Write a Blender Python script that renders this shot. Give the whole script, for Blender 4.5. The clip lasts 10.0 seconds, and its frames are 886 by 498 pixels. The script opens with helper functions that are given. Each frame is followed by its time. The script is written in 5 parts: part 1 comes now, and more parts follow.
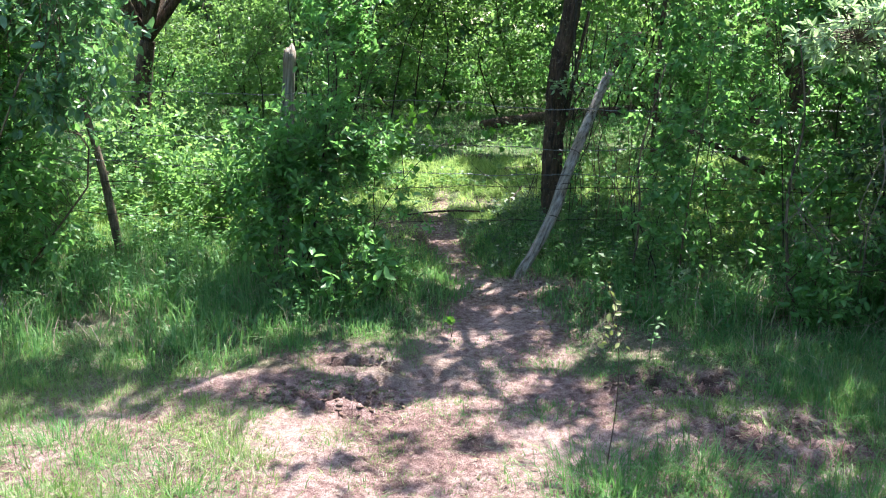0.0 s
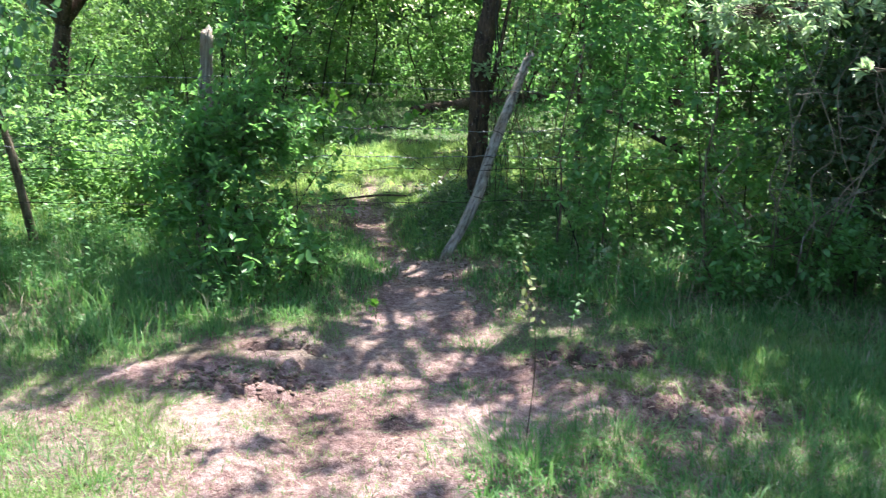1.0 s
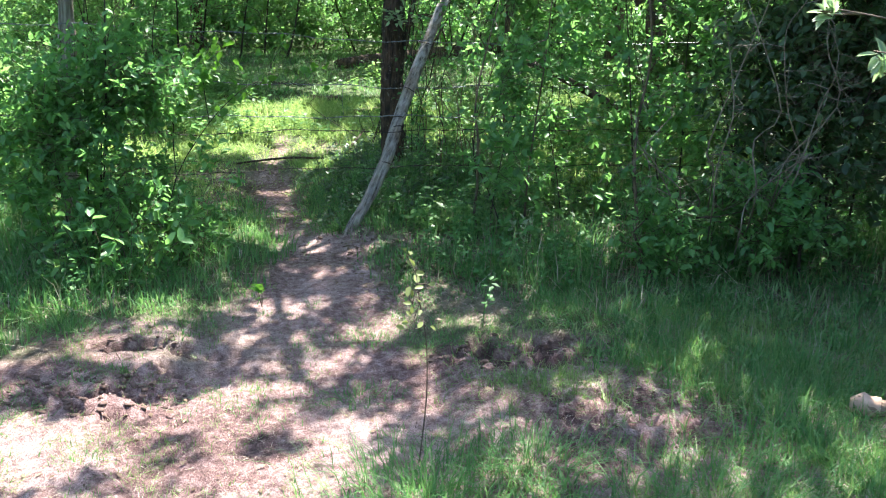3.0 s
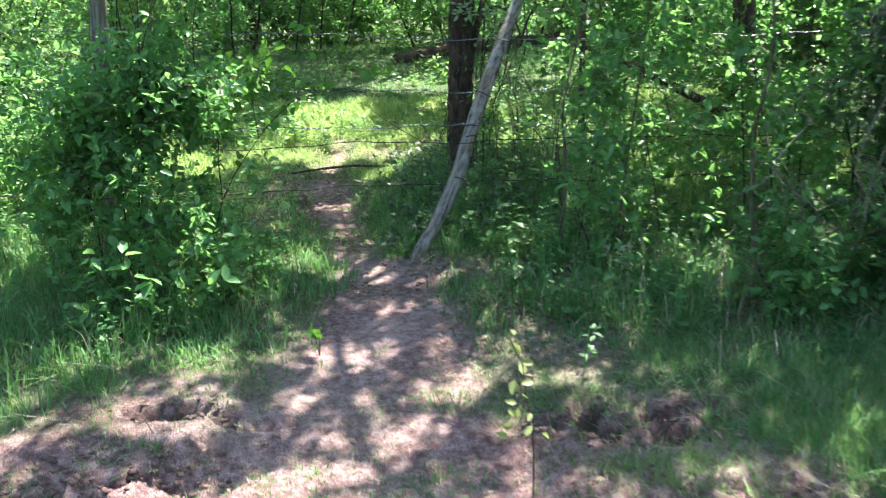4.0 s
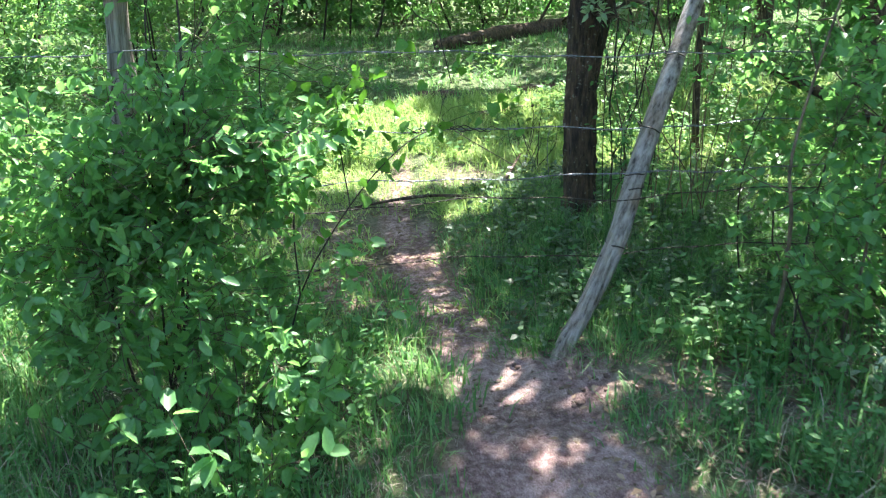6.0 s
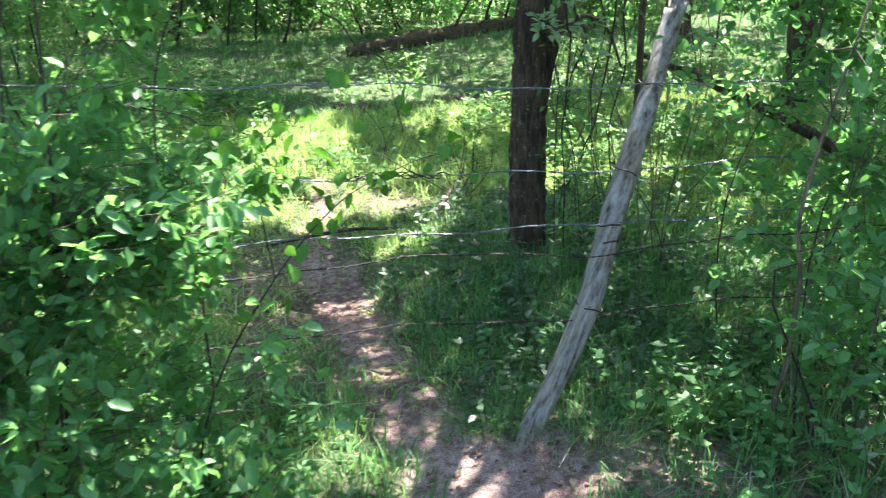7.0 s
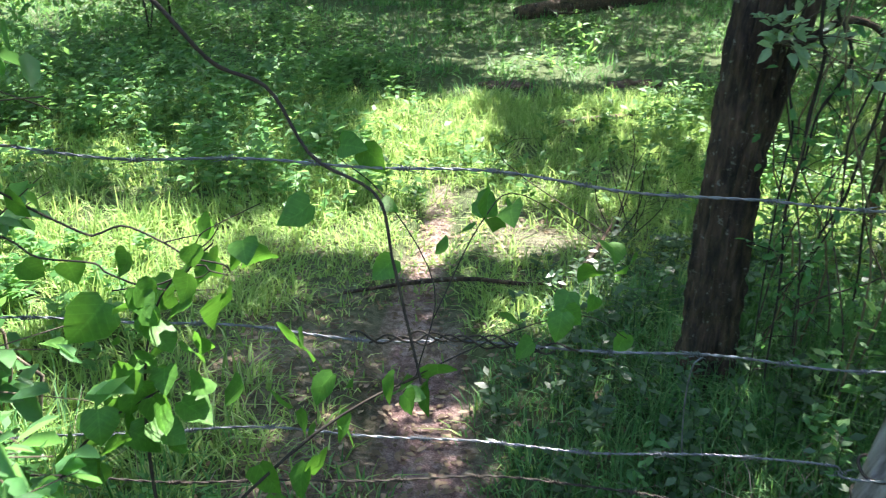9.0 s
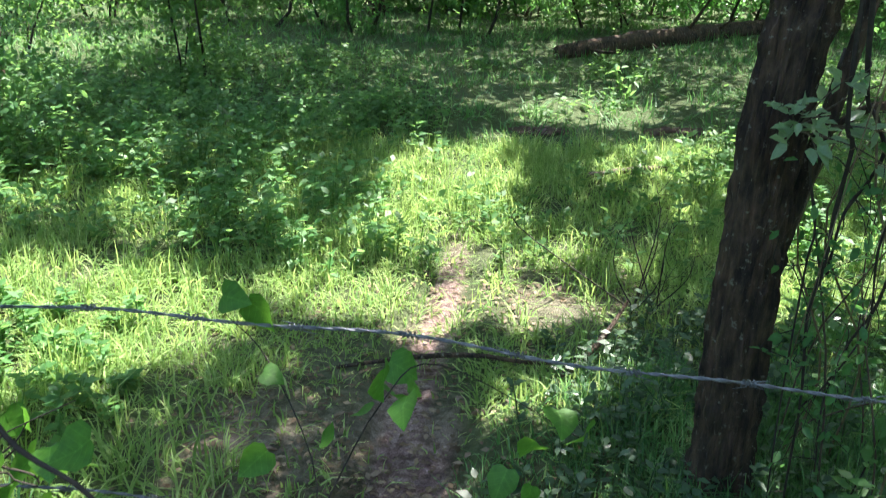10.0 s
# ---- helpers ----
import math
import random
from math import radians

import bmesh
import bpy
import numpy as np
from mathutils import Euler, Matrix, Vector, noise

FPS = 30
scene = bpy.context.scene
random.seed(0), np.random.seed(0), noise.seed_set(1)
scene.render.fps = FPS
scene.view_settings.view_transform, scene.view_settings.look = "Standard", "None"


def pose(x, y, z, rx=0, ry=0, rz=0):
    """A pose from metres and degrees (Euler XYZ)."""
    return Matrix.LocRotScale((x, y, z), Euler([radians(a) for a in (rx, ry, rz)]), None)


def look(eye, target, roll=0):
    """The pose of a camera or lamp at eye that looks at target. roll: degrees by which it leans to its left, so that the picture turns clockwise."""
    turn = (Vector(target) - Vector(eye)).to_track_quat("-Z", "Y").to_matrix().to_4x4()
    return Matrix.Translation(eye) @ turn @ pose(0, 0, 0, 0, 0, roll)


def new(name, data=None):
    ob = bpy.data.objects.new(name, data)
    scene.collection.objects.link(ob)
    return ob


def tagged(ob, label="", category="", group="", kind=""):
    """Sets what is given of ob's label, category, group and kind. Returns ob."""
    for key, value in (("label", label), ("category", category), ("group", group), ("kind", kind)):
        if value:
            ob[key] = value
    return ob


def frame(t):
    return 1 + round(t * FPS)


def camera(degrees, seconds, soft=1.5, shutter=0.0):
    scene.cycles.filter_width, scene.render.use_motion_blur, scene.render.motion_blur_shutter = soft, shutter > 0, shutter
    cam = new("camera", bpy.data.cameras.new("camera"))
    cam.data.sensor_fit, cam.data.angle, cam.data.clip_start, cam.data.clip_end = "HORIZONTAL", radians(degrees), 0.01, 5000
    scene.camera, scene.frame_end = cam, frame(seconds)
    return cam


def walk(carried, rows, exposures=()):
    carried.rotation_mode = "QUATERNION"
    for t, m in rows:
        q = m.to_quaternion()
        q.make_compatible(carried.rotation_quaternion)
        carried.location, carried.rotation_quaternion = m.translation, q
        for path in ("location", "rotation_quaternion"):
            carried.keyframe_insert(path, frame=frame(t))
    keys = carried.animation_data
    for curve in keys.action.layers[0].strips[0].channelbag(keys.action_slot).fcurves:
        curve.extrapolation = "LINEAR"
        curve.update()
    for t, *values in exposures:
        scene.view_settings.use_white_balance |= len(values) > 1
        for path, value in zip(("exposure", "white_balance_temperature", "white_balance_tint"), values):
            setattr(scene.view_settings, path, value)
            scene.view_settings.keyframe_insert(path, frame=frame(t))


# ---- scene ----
cam = camera(54.1, 10.0, soft=1.1, shutter=0.25)
PATH = [
    (0, (0.074, 0.095, 1.439), (0.019, 2.034, 0.954), 0.5),
    (0.5, (0.091, 0.106, 1.432), (0.067, 2.047, 0.948), 0.4),
    (1, (0.151, 0.095, 1.399), (0.241, 2.027, 0.89), 0.5),
    (1.5, (0.282, 0.145, 1.376), (0.503, 2.055, 0.826), 0.1),
    (2, (0.451, 0.239, 1.373), (0.704, 2.137, 0.793), -1.4),
    (2.5, (0.466, 0.366, 1.371), (0.699, 2.262, 0.78), -0.4),
    (2.7, (0.437, 0.516, 1.357), (0.672, 2.411, 0.762), 0.7),
    (3.8, (0.366, 1.115, 1.333), (0.508, 3.006, 0.698), -0.5),
    (4, (0.348, 1.332, 1.338), (0.437, 3.228, 0.707), -0.8),
    (4.5, (0.246, 1.666, 1.328), (0.259, 3.535, 0.616), -1.7),
    (5, (0.083, 2.014, 1.392), (0.165, 3.853, 0.61), -1.9),
    (5.5, (-0.027, 2.316, 1.392), (0.068, 4.183, 0.68), -1.8),
    (5.7, (-0.057, 2.448, 1.388), (0.004, 4.325, 0.7), -1.9),
    (6.8, (-0.222, 3.143, 1.444), (-0.029, 5.009, 0.75), -1.1),
    (7, (-0.184, 3.232, 1.423), (0.085, 5.087, 0.728), -1.1),
    (7.5, (0.006, 3.611, 1.378), (0.326, 5.453, 0.667), -1.6),
    (8, (0.081, 3.943, 1.386), (0.247, 5.8, 0.662), -1.1),
    (8.5, (0.045, 4.306, 1.408), (0.105, 6.163, 0.668), 1.0),
    (9, (0.072, 4.569, 1.392), (-0.034, 6.401, 0.595), 0.6),
    (9.5, (0.173, 4.801, 1.446), (-0.028, 6.599, 0.595), 0.9),
    (10, (0.226, 4.863, 1.469), (0.004, 6.707, 0.725), 0.6),
]
EXPOSURES = [(0.0, 2.12), (2.5, 2.42), (4.5, 2.62), (5.5, 2.82), (7.0, 2.92), (8.0, 2.84), (9.0, 2.56), (10.0, 2.32)]
walk(cam, [(t, look(eye, target, roll)) for t, eye, target, roll in PATH], EXPOSURES)

# ---- light ----
TO_SUN = Vector((0.25, 0.45, 0.86)).normalized()
world = bpy.data.worlds.new("sky")
scene.world = world
world.use_nodes = True
sky = world.node_tree.nodes.new("ShaderNodeTexSky")
sky.sky_type, sky.sun_disc = "NISHITA", False
sky.sun_elevation, sky.sun_rotation = math.asin(TO_SUN.z), math.atan2(TO_SUN.x, TO_SUN.y)
background = world.node_tree.nodes["Background"]
background.inputs["Strength"].default_value = 0.12
world.node_tree.links.new(sky.outputs[0], background.inputs["Color"])
sun = new("sun", bpy.data.lights.new("sun", "SUN"))
sun.data.energy, sun.data.angle, sun.data.color = 5.0, radians(0.55), (1.0, 0.96, 0.89)
sun.matrix_world = look(TO_SUN * 60, (0, 0, 0))


# ---- materials ----
def nodes_of(name):
    m = bpy.data.materials.new(name)
    m.use_nodes = True
    t = m.node_tree
    return m, t, t.nodes["Principled BSDF"], t.nodes["Material Output"]


def ramp(t, stops):
    r = t.nodes.new("ShaderNodeValToRGB")
    while len(r.color_ramp.elements) < len(stops):
        r.color_ramp.elements.new(0.5)
    for e, (p, c) in zip(r.color_ramp.elements, stops):
        e.position, e.color = p, (*c, 1)
    return r


def noise_tex(t, scale, detail=4.0, rough=0.6, stretch=None, coord="Object"):
    n = t.nodes.new("ShaderNodeTexNoise")
    n.inputs["Scale"].default_value, n.inputs["Detail"].default_value = scale, detail
    n.inputs["Roughness"].default_value = rough
    if coord == "Object":
        c = t.nodes.new("ShaderNodeTexCoord").outputs["Object"]
    else:
        c = t.nodes.new("ShaderNodeNewGeometry").outputs["Position"]
    if stretch:
        mp = t.nodes.new("ShaderNodeMapping")
        mp.inputs["Scale"].default_value = stretch
        t.links.new(c, mp.inputs["Vector"])
        c = mp.outputs[0]
    t.links.new(c, n.inputs["Vector"])
    return n


def mixed(t, fac, a, b, mode="MIX"):
    m = t.nodes.new("ShaderNodeMix")
    m.data_type, m.blend_type = "RGBA", mode
    for value, k in ((fac, 0), (a, 6), (b, 7)):
        if isinstance(value, (int, float)):
            m.inputs[k].default_value = value
        elif isinstance(value, tuple):
            m.inputs[k].default_value = (*value, 1)
        else:
            t.links.new(value, m.inputs[k])
    return m.outputs[2]


def bump(t, height, shader, strength, distance):
    b = t.nodes.new("ShaderNodeBump")
    b.inputs["Strength"].default_value, b.inputs["Distance"].default_value = strength, distance
    t.links.new(height, b.inputs["Height"])
    t.links.new(b.outputs[0], shader.inputs["Normal"])


def leaf_material(name, dark, mid, light, glow, translucent=0.42, rough=0.5, patch=1.6, gloss=0.4):
    """Leaves: colour by leaf and by patch of growth, with light coming through."""
    m, t, p, out = nodes_of(name)
    g = t.nodes.new("ShaderNodeNewGeometry")
    r = ramp(t, [(0.0, dark), (0.5, mid), (1.0, light)])
    t.links.new(g.outputs["Random Per Island"], r.inputs[0])
    n = noise_tex(t, patch, 3, coord="Position")
    share = ramp(t, [(0.42, (0, 0, 0)), (0.72, (0.7, 0.7, 0.7))])
    t.links.new(n.outputs["Fac"], share.inputs[0])
    c = mixed(t, share.outputs[0], r.outputs[0], mid)
    fine = noise_tex(t, 140, 2, coord="Position")
    v = ramp(t, [(0.3, (0.82, 0.82, 0.82)), (0.7, (1.12, 1.12, 1.12))])
    t.links.new(fine.outputs["Fac"], v.inputs[0])
    c = mixed(t, 1.0, c, v.outputs[0], "MULTIPLY")
    t.links.new(c, p.inputs["Base Color"])
    p.inputs["Roughness"].default_value = rough
    p.inputs["Specular IOR Level"].default_value = gloss
    bump(t, fine.outputs["Fac"], p, 0.25, 0.002)
    tr = t.nodes.new("ShaderNodeBsdfTranslucent")
    t.links.new(mixed(t, 0.55, c, glow), tr.inputs["Color"])
    mx = t.nodes.new("ShaderNodeMixShader")
    mx.inputs[0].default_value = translucent
    t.links.new(p.outputs[0], mx.inputs[1])
    t.links.new(tr.outputs[0], mx.inputs[2])
    t.links.new(mx.outputs[0], out.inputs[0])
    return m


def add_veins(m, ribs=9.0):
    """Pale midrib and side veins on leaves whose own x runs along the leaf."""
    t = m.node_tree
    p = t.nodes["Principled BSDF"]
    co = t.nodes.new("ShaderNodeTexCoord")
    xyz = t.nodes.new("ShaderNodeSeparateXYZ")
    t.links.new(co.outputs["Object"], xyz.inputs[0])

    def maths(kind, a, b=0.0):
        k = t.nodes.new("ShaderNodeMath")
        k.operation = kind
        for socket, value in zip(k.inputs, (a, b)):
            if isinstance(value, float):
                socket.default_value = value
            else:
                t.links.new(value, socket)
        return k.outputs[0]

    across = maths("ABSOLUTE", xyz.outputs["Y"])
    slant = maths("SUBTRACT", xyz.outputs["X"], maths("MULTIPLY", across, 0.75))
    side = maths("SINE", maths("MULTIPLY", slant, ribs * 3.6))
    veins = ramp(t, [(0.86, (1.0, 1.0, 1.0)), (0.98, (1.5, 1.42, 1.5))])
    t.links.new(side, veins.inputs[0])
    rib = ramp(t, [(0.014, (1.6, 1.5, 1.6)), (0.035, (1.0, 1.0, 1.0))])
    t.links.new(across, rib.inputs[0])
    mottle = noise_tex(t, 5.0, 4, 0.6)
    spots = ramp(t, [(0.35, (0.72, 0.72, 0.72)), (0.65, (1.3, 1.25, 1.2))])
    t.links.new(mottle.outputs["Fac"], spots.inputs[0])
    old = p.inputs["Base Color"].links[0].from_socket
    c = mixed(t, 1.0, old, veins.outputs[0], "MULTIPLY")
    c = mixed(t, 1.0, c, rib.outputs[0], "MULTIPLY")
    t.links.new(mixed(t, 1.0, c, spots.outputs[0], "MULTIPLY"), p.inputs["Base Color"])


def bark_material(name, dark, light, lichen, scale=1.0, furrow=0.012):
    m, t, p, out = nodes_of(name)
    n = noise_tex(t, 38 * scale, 6, 0.65, (1, 1, 0.16))
    r = ramp(t, [(0.32, dark), (0.55, tuple((a + b) / 2 for a, b in zip(dark, light))), (0.75, light)])
    t.links.new(n.outputs["Fac"], r.inputs[0])
    spots = noise_tex(t, 34 * scale, 4, 0.65)
    s = ramp(t, [(0.61, (0, 0, 0)), (0.67, (0.85, 0.85, 0.85))])
    t.links.new(spots.outputs["Fac"], s.inputs[0])
    patches = noise_tex(t, 11 * scale, 5, 0.7, (1, 1, 0.5))
    k = ramp(t, [(0.36, (0.5, 0.48, 0.46)), (0.62, (1.6, 1.45, 1.3))])
    t.links.new(patches.outputs["Fac"], k.inputs[0])
    c = mixed(t, s.outputs[0], mixed(t, 1.0, r.outputs[0], k.outputs[0], "MULTIPLY"), lichen)
    t.links.new(c, p.inputs["Base Color"])
    p.inputs["Roughness"].default_value = 0.9
    bump(t, n.outputs["Fac"], p, 1.0, furrow)
    return m


def plain_material(name, a, b, scale, rough=0.85, metal=0.0, bump_d=0.002, stretch=None):
    m, t, p, out = nodes_of(name)
    n = noise_tex(t, scale, 5, 0.65, stretch)
    r = ramp(t, [(0.3, a), (0.7, b)])
    t.links.new(n.outputs["Fac"], r.inputs[0])
    t.links.new(r.outputs[0], p.inputs["Base Color"])
    p.inputs["Roughness"].default_value, p.inputs["Metallic"].default_value = rough, metal
    bump(t, n.outputs["Fac"], p, 0.6, bump_d)
    return m


def soil_material():
    """Pinkish clay soil, nearly black in damp holes to deepen their shade, greener humus under the growth."""
    m, t, p, out = nodes_of("soil")
    big = noise_tex(t, 1.7, 5, 0.6, coord="Position")
    fine = noise_tex(t, 26, 8, 0.75, coord="Position")
    grit = noise_tex(t, 190, 4, 0.7, coord="Position")
    r = ramp(t, [(0.36, (0.07, 0.037, 0.031)), (0.46, (0.25, 0.143, 0.138)), (0.60, (0.58, 0.42, 0.405))])
    t.links.new(mixed(t, 0.35, fine.outputs["Fac"], big.outputs["Fac"]), r.inputs[0])
    g = ramp(t, [(0.35, (0.45, 0.43, 0.42)), (0.65, (1.3, 1.3, 1.3))])
    t.links.new(grit.outputs["Fac"], g.inputs[0])
    bare = mixed(t, 1.0, r.outputs[0], g.outputs[0], "MULTIPLY")
    humus = ramp(t, [(0.3, (0.032, 0.055, 0.018)), (0.55, (0.085, 0.12, 0.04)), (0.8, (0.16, 0.17, 0.075))])
    t.links.new(fine.outputs["Fac"], humus.inputs[0])
    cover = t.nodes.new("ShaderNodeAttribute")
    cover.attribute_name = "bare"
    damp_holes = t.nodes.new("ShaderNodeAttribute")
    damp_holes.attribute_name = "damp_holes"
    c = mixed(t, cover.outputs["Fac"], humus.outputs[0], bare)
    # near-black mix: damp soil plus the shade down in its holes
    c = mixed(t, damp_holes.outputs["Fac"], c, (0.045, 0.025, 0.02))
    t.links.new(c, p.inputs["Base Color"])
    p.inputs["Roughness"].default_value = 0.95
    bump(t, mixed(t, 0.35, fine.outputs["Fac"], grit.outputs["Fac"]), p, 1.0, 0.045)
    return m


LEAF_SHRUB = leaf_material("shrub_leaf", (0.042, 0.115, 0.05), (0.10, 0.255, 0.087), (0.21, 0.40, 0.17), (0.28, 0.60, 0.13), 0.52, 0.42)
LEAF_LOW = leaf_material("low_weed_leaf", (0.036, 0.115, 0.042), (0.08, 0.21, 0.07), (0.16, 0.32, 0.12), (0.22, 0.55, 0.11), 0.42, 0.55)
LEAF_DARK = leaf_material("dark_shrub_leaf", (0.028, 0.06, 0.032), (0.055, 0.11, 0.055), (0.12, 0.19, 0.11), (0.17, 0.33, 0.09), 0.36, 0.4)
LEAF_LIGHT = leaf_material("fresh_leaf", (0.04, 0.12, 0.04), (0.085, 0.21, 0.07), (0.17, 0.31, 0.125), (0.35, 0.57, 0.13), 0.54)
LEAF_CROWN = leaf_material("crown_leaf", (0.035, 0.10, 0.032), (0.065, 0.16, 0.05), (0.11, 0.21, 0.07), (0.25, 0.44, 0.08), 0.35)
LEAF_WEED = leaf_material("weed_leaf", (0.04, 0.13, 0.04), (0.10, 0.25, 0.08), (0.22, 0.37, 0.16), (0.36, 0.60, 0.15), 0.54)
LEAF_GLOSSY = leaf_material("glossy_leaf", (0.13, 0.23, 0.12), (0.26, 0.37, 0.22), (0.42, 0.52, 0.37), (0.45, 0.66, 0.27), 0.5, 0.28)
LEAF_SHEEN = leaf_material("sheeny_leaf", (0.05, 0.12, 0.065), (0.10, 0.21, 0.12), (0.19, 0.32, 0.20), (0.20, 0.44, 0.13), 0.42, 0.27, 1.6, 0.55)
LEAF_HEART = leaf_material("heart_leaf", (0.025, 0.09, 0.015), (0.055, 0.165, 0.022), (0.11, 0.25, 0.04), (0.20, 0.48, 0.05), 0.40)
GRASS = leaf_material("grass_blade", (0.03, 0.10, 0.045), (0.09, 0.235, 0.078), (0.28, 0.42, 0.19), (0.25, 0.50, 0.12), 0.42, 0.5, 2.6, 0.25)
add_veins(LEAF_HEART)
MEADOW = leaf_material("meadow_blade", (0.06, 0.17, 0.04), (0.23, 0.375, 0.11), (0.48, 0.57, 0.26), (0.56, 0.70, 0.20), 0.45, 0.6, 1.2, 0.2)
LAWN = leaf_material("lawn_blade", (0.045, 0.12, 0.035), (0.14, 0.26, 0.075), (0.38, 0.45, 0.20), (0.34, 0.54, 0.12), 0.38, 0.45, 3.0)
STRAW = leaf_material("straw", (0.10, 0.065, 0.045), (0.30, 0.23, 0.18), (0.56, 0.47, 0.39), (0.5, 0.4, 0.25), 0.15, 0.6)
DEAD_LEAF = leaf_material("dead_leaf", (0.07, 0.045, 0.028), (0.16, 0.11, 0.07), (0.32, 0.24, 0.17), (0.35, 0.2, 0.08), 0.2, 0.7)
BARK_DARK = bark_material("dark_bark", (0.014, 0.009, 0.007), (0.15, 0.10, 0.072), (0.26, 0.24, 0.19), 1.3, 0.03)
BARK_GREY = bark_material("grey_bark", (0.05, 0.04, 0.03), (0.19, 0.16, 0.125), (0.26, 0.27, 0.21), 2.0, 0.004)
TWIG = plain_material("twig_bark", (0.05, 0.036, 0.026), (0.15, 0.11, 0.08), 40)
# darker twig bark; on the sapling's shoots it stands in for shade
TWIG_DARK = plain_material("dark_twig_bark", (0.014, 0.01, 0.007), (0.05, 0.037, 0.028), 60)
TWIG_PALE = plain_material("pale_twig_bark", (0.11, 0.09, 0.075), (0.26, 0.22, 0.185), 40)
WIRE = plain_material("galvanised_wire", (0.10, 0.105, 0.12), (0.28, 0.29, 0.32), 60, 0.5, 0.8, 0.0003)
WIRE_DARK = plain_material("rusty_wire", (0.022, 0.017, 0.014), (0.06, 0.046, 0.038), 60, 0.7, 0.3, 0.0003)
SOIL = soil_material()
CLOD = plain_material("clod_soil", (0.05, 0.03, 0.024), (0.20, 0.125, 0.10), 22, 0.95, 0, 0.006)


def post_material(name, lean):
    """Weathered split wood: grey, with long dark checks and a browner foot."""
    m, t, p, out = nodes_of(name)
    grain = noise_tex(t, 55, 7, 0.7, (1, 1, 0.045))
    stretch = grain.inputs["Vector"].links[0].from_node
    turn = t.nodes.new("ShaderNodeMapping")
    turn.inputs["Rotation"].default_value = (0, radians(-lean), 0)
    t.links.new(stretch.inputs["Vector"].links[0].from_socket, turn.inputs["Vector"])
    t.links.new(turn.outputs[0], stretch.inputs["Vector"])
    r = ramp(t, [(0.34, (0.035, 0.028, 0.024)), (0.44, (0.19, 0.165, 0.15)), (0.57, (0.36, 0.325, 0.305)), (0.75, (0.52, 0.48, 0.46))])
    t.links.new(grain.outputs["Fac"], r.inputs[0])
    blot = noise_tex(t, 7, 4, 0.6)
    warm = ramp(t, [(0.45, (1, 1, 1)), (0.7, (0.82, 0.66, 0.52))])
    t.links.new(blot.outputs["Fac"], warm.inputs[0])
    t.links.new(mixed(t, 1.0, r.outputs[0], warm.outputs[0], "MULTIPLY"), p.inputs["Base Color"])
    p.inputs["Roughness"].default_value = 0.85
    bump(t, grain.outputs["Fac"], p, 1.0, 0.02)
    return m


POST = post_material("weathered_wood", 4)
POST_LEANING = post_material("weathered_leaning_wood", 22)

# ---- mesh tools ----
rng = np.random.default_rng(11)


def reseed(seed):
    """Starts the random numbers afresh, so that each piece of growth stays as it is."""
    global rng
    rng = np.random.default_rng(seed)


def mesh_of(name, verts, faces, material, smooth=False):
    """A mesh from an array of corners (n, 3) and one of faces (m, 3 or 4)."""
    verts, faces = np.asarray(verts, np.float32).reshape(-1, 3), np.asarray(faces, np.int32)
    me = bpy.data.meshes.new(name)
    k = faces.shape[1]
    me.vertices.add(len(verts))
    me.vertices.foreach_set("co", verts.ravel())
    me.loops.add(faces.size)
    me.loops.foreach_set("vertex_index", faces.ravel())
    me.polygons.add(len(faces))
    me.polygons.foreach_set("loop_start", np.arange(0, faces.size, k, dtype=np.int32))
    if smooth:
        me.polygons.foreach_set("use_smooth", np.ones(len(faces), bool))
    me.update(calc_edges=True)
    me.materials.append(material)
    return me


def thing(name, at, label, category, group="", kind=""):
    ob = new(name)
    ob.empty_display_size = 0.1
    ob.location = at
    return tagged(ob, label, category, group, kind)


def part_of(name, verts, faces, material, parent, label="", smooth=False, kind=""):
    """One mesh under a thing or a part; verts in world metres."""
    origin = np.array(parent.location if parent.parent is None else parent.location + parent.parent.location, np.float32)
    ob = new(name, mesh_of(name, np.asarray(verts, np.float32).reshape(-1, 3) - origin, faces, material, smooth))
    ob.parent = parent
    return tagged(ob, label, kind=kind)


def single(name, verts, faces, material, label, category, at=(0, 0, 0), group="", kind="", smooth=False):
    at = np.array(at, np.float32)
    ob = new(name, mesh_of(name, np.asarray(verts, np.float32).reshape(-1, 3) - at, faces, material, smooth))
    ob.location = at
    return tagged(ob, label, category, group, kind)


def unit(v):
    v = np.asarray(v, float)
    return v / np.maximum(np.linalg.norm(v, axis=-1, keepdims=True), 1e-9)


def tubes(paths, radii, sides=5, rough=0.0):
    """Tapered tubes along many paths: (n, k, 3) and (n, k)."""
    P, R = np.asarray(paths, float), np.asarray(radii, float)
    n, k, _ = P.shape
    d = unit(np.gradient(P, axis=1))
    steep = np.abs(unit(P[:, -1] - P[:, 0])[:, None, 2:3]) > 0.6
    ref = np.where(steep, np.array([1.0, 0.13, 0]), np.array([0.07, 0.1, 1.0]))
    a = unit(np.cross(d, ref))
    b = np.cross(d, a)
    w = np.linspace(0, 2 * np.pi, sides, endpoint=False)
    rr = R[:, :, None] * (1 + rough * rng.normal(size=(n, k, sides)))
    V = P[:, :, None] + rr[..., None] * (np.cos(w)[:, None] * a[:, :, None] + np.sin(w)[:, None] * b[:, :, None])
    i = (np.arange(n)[:, None, None] * k + np.arange(k - 1)[None, :, None]) * sides
    j, j2 = np.arange(sides), (np.arange(sides) + 1) % sides
    F = np.stack([i + j, i + j2, i + sides + j2, i + sides + j], -1).reshape(-1, 4)
    return V.reshape(-1, 3), F


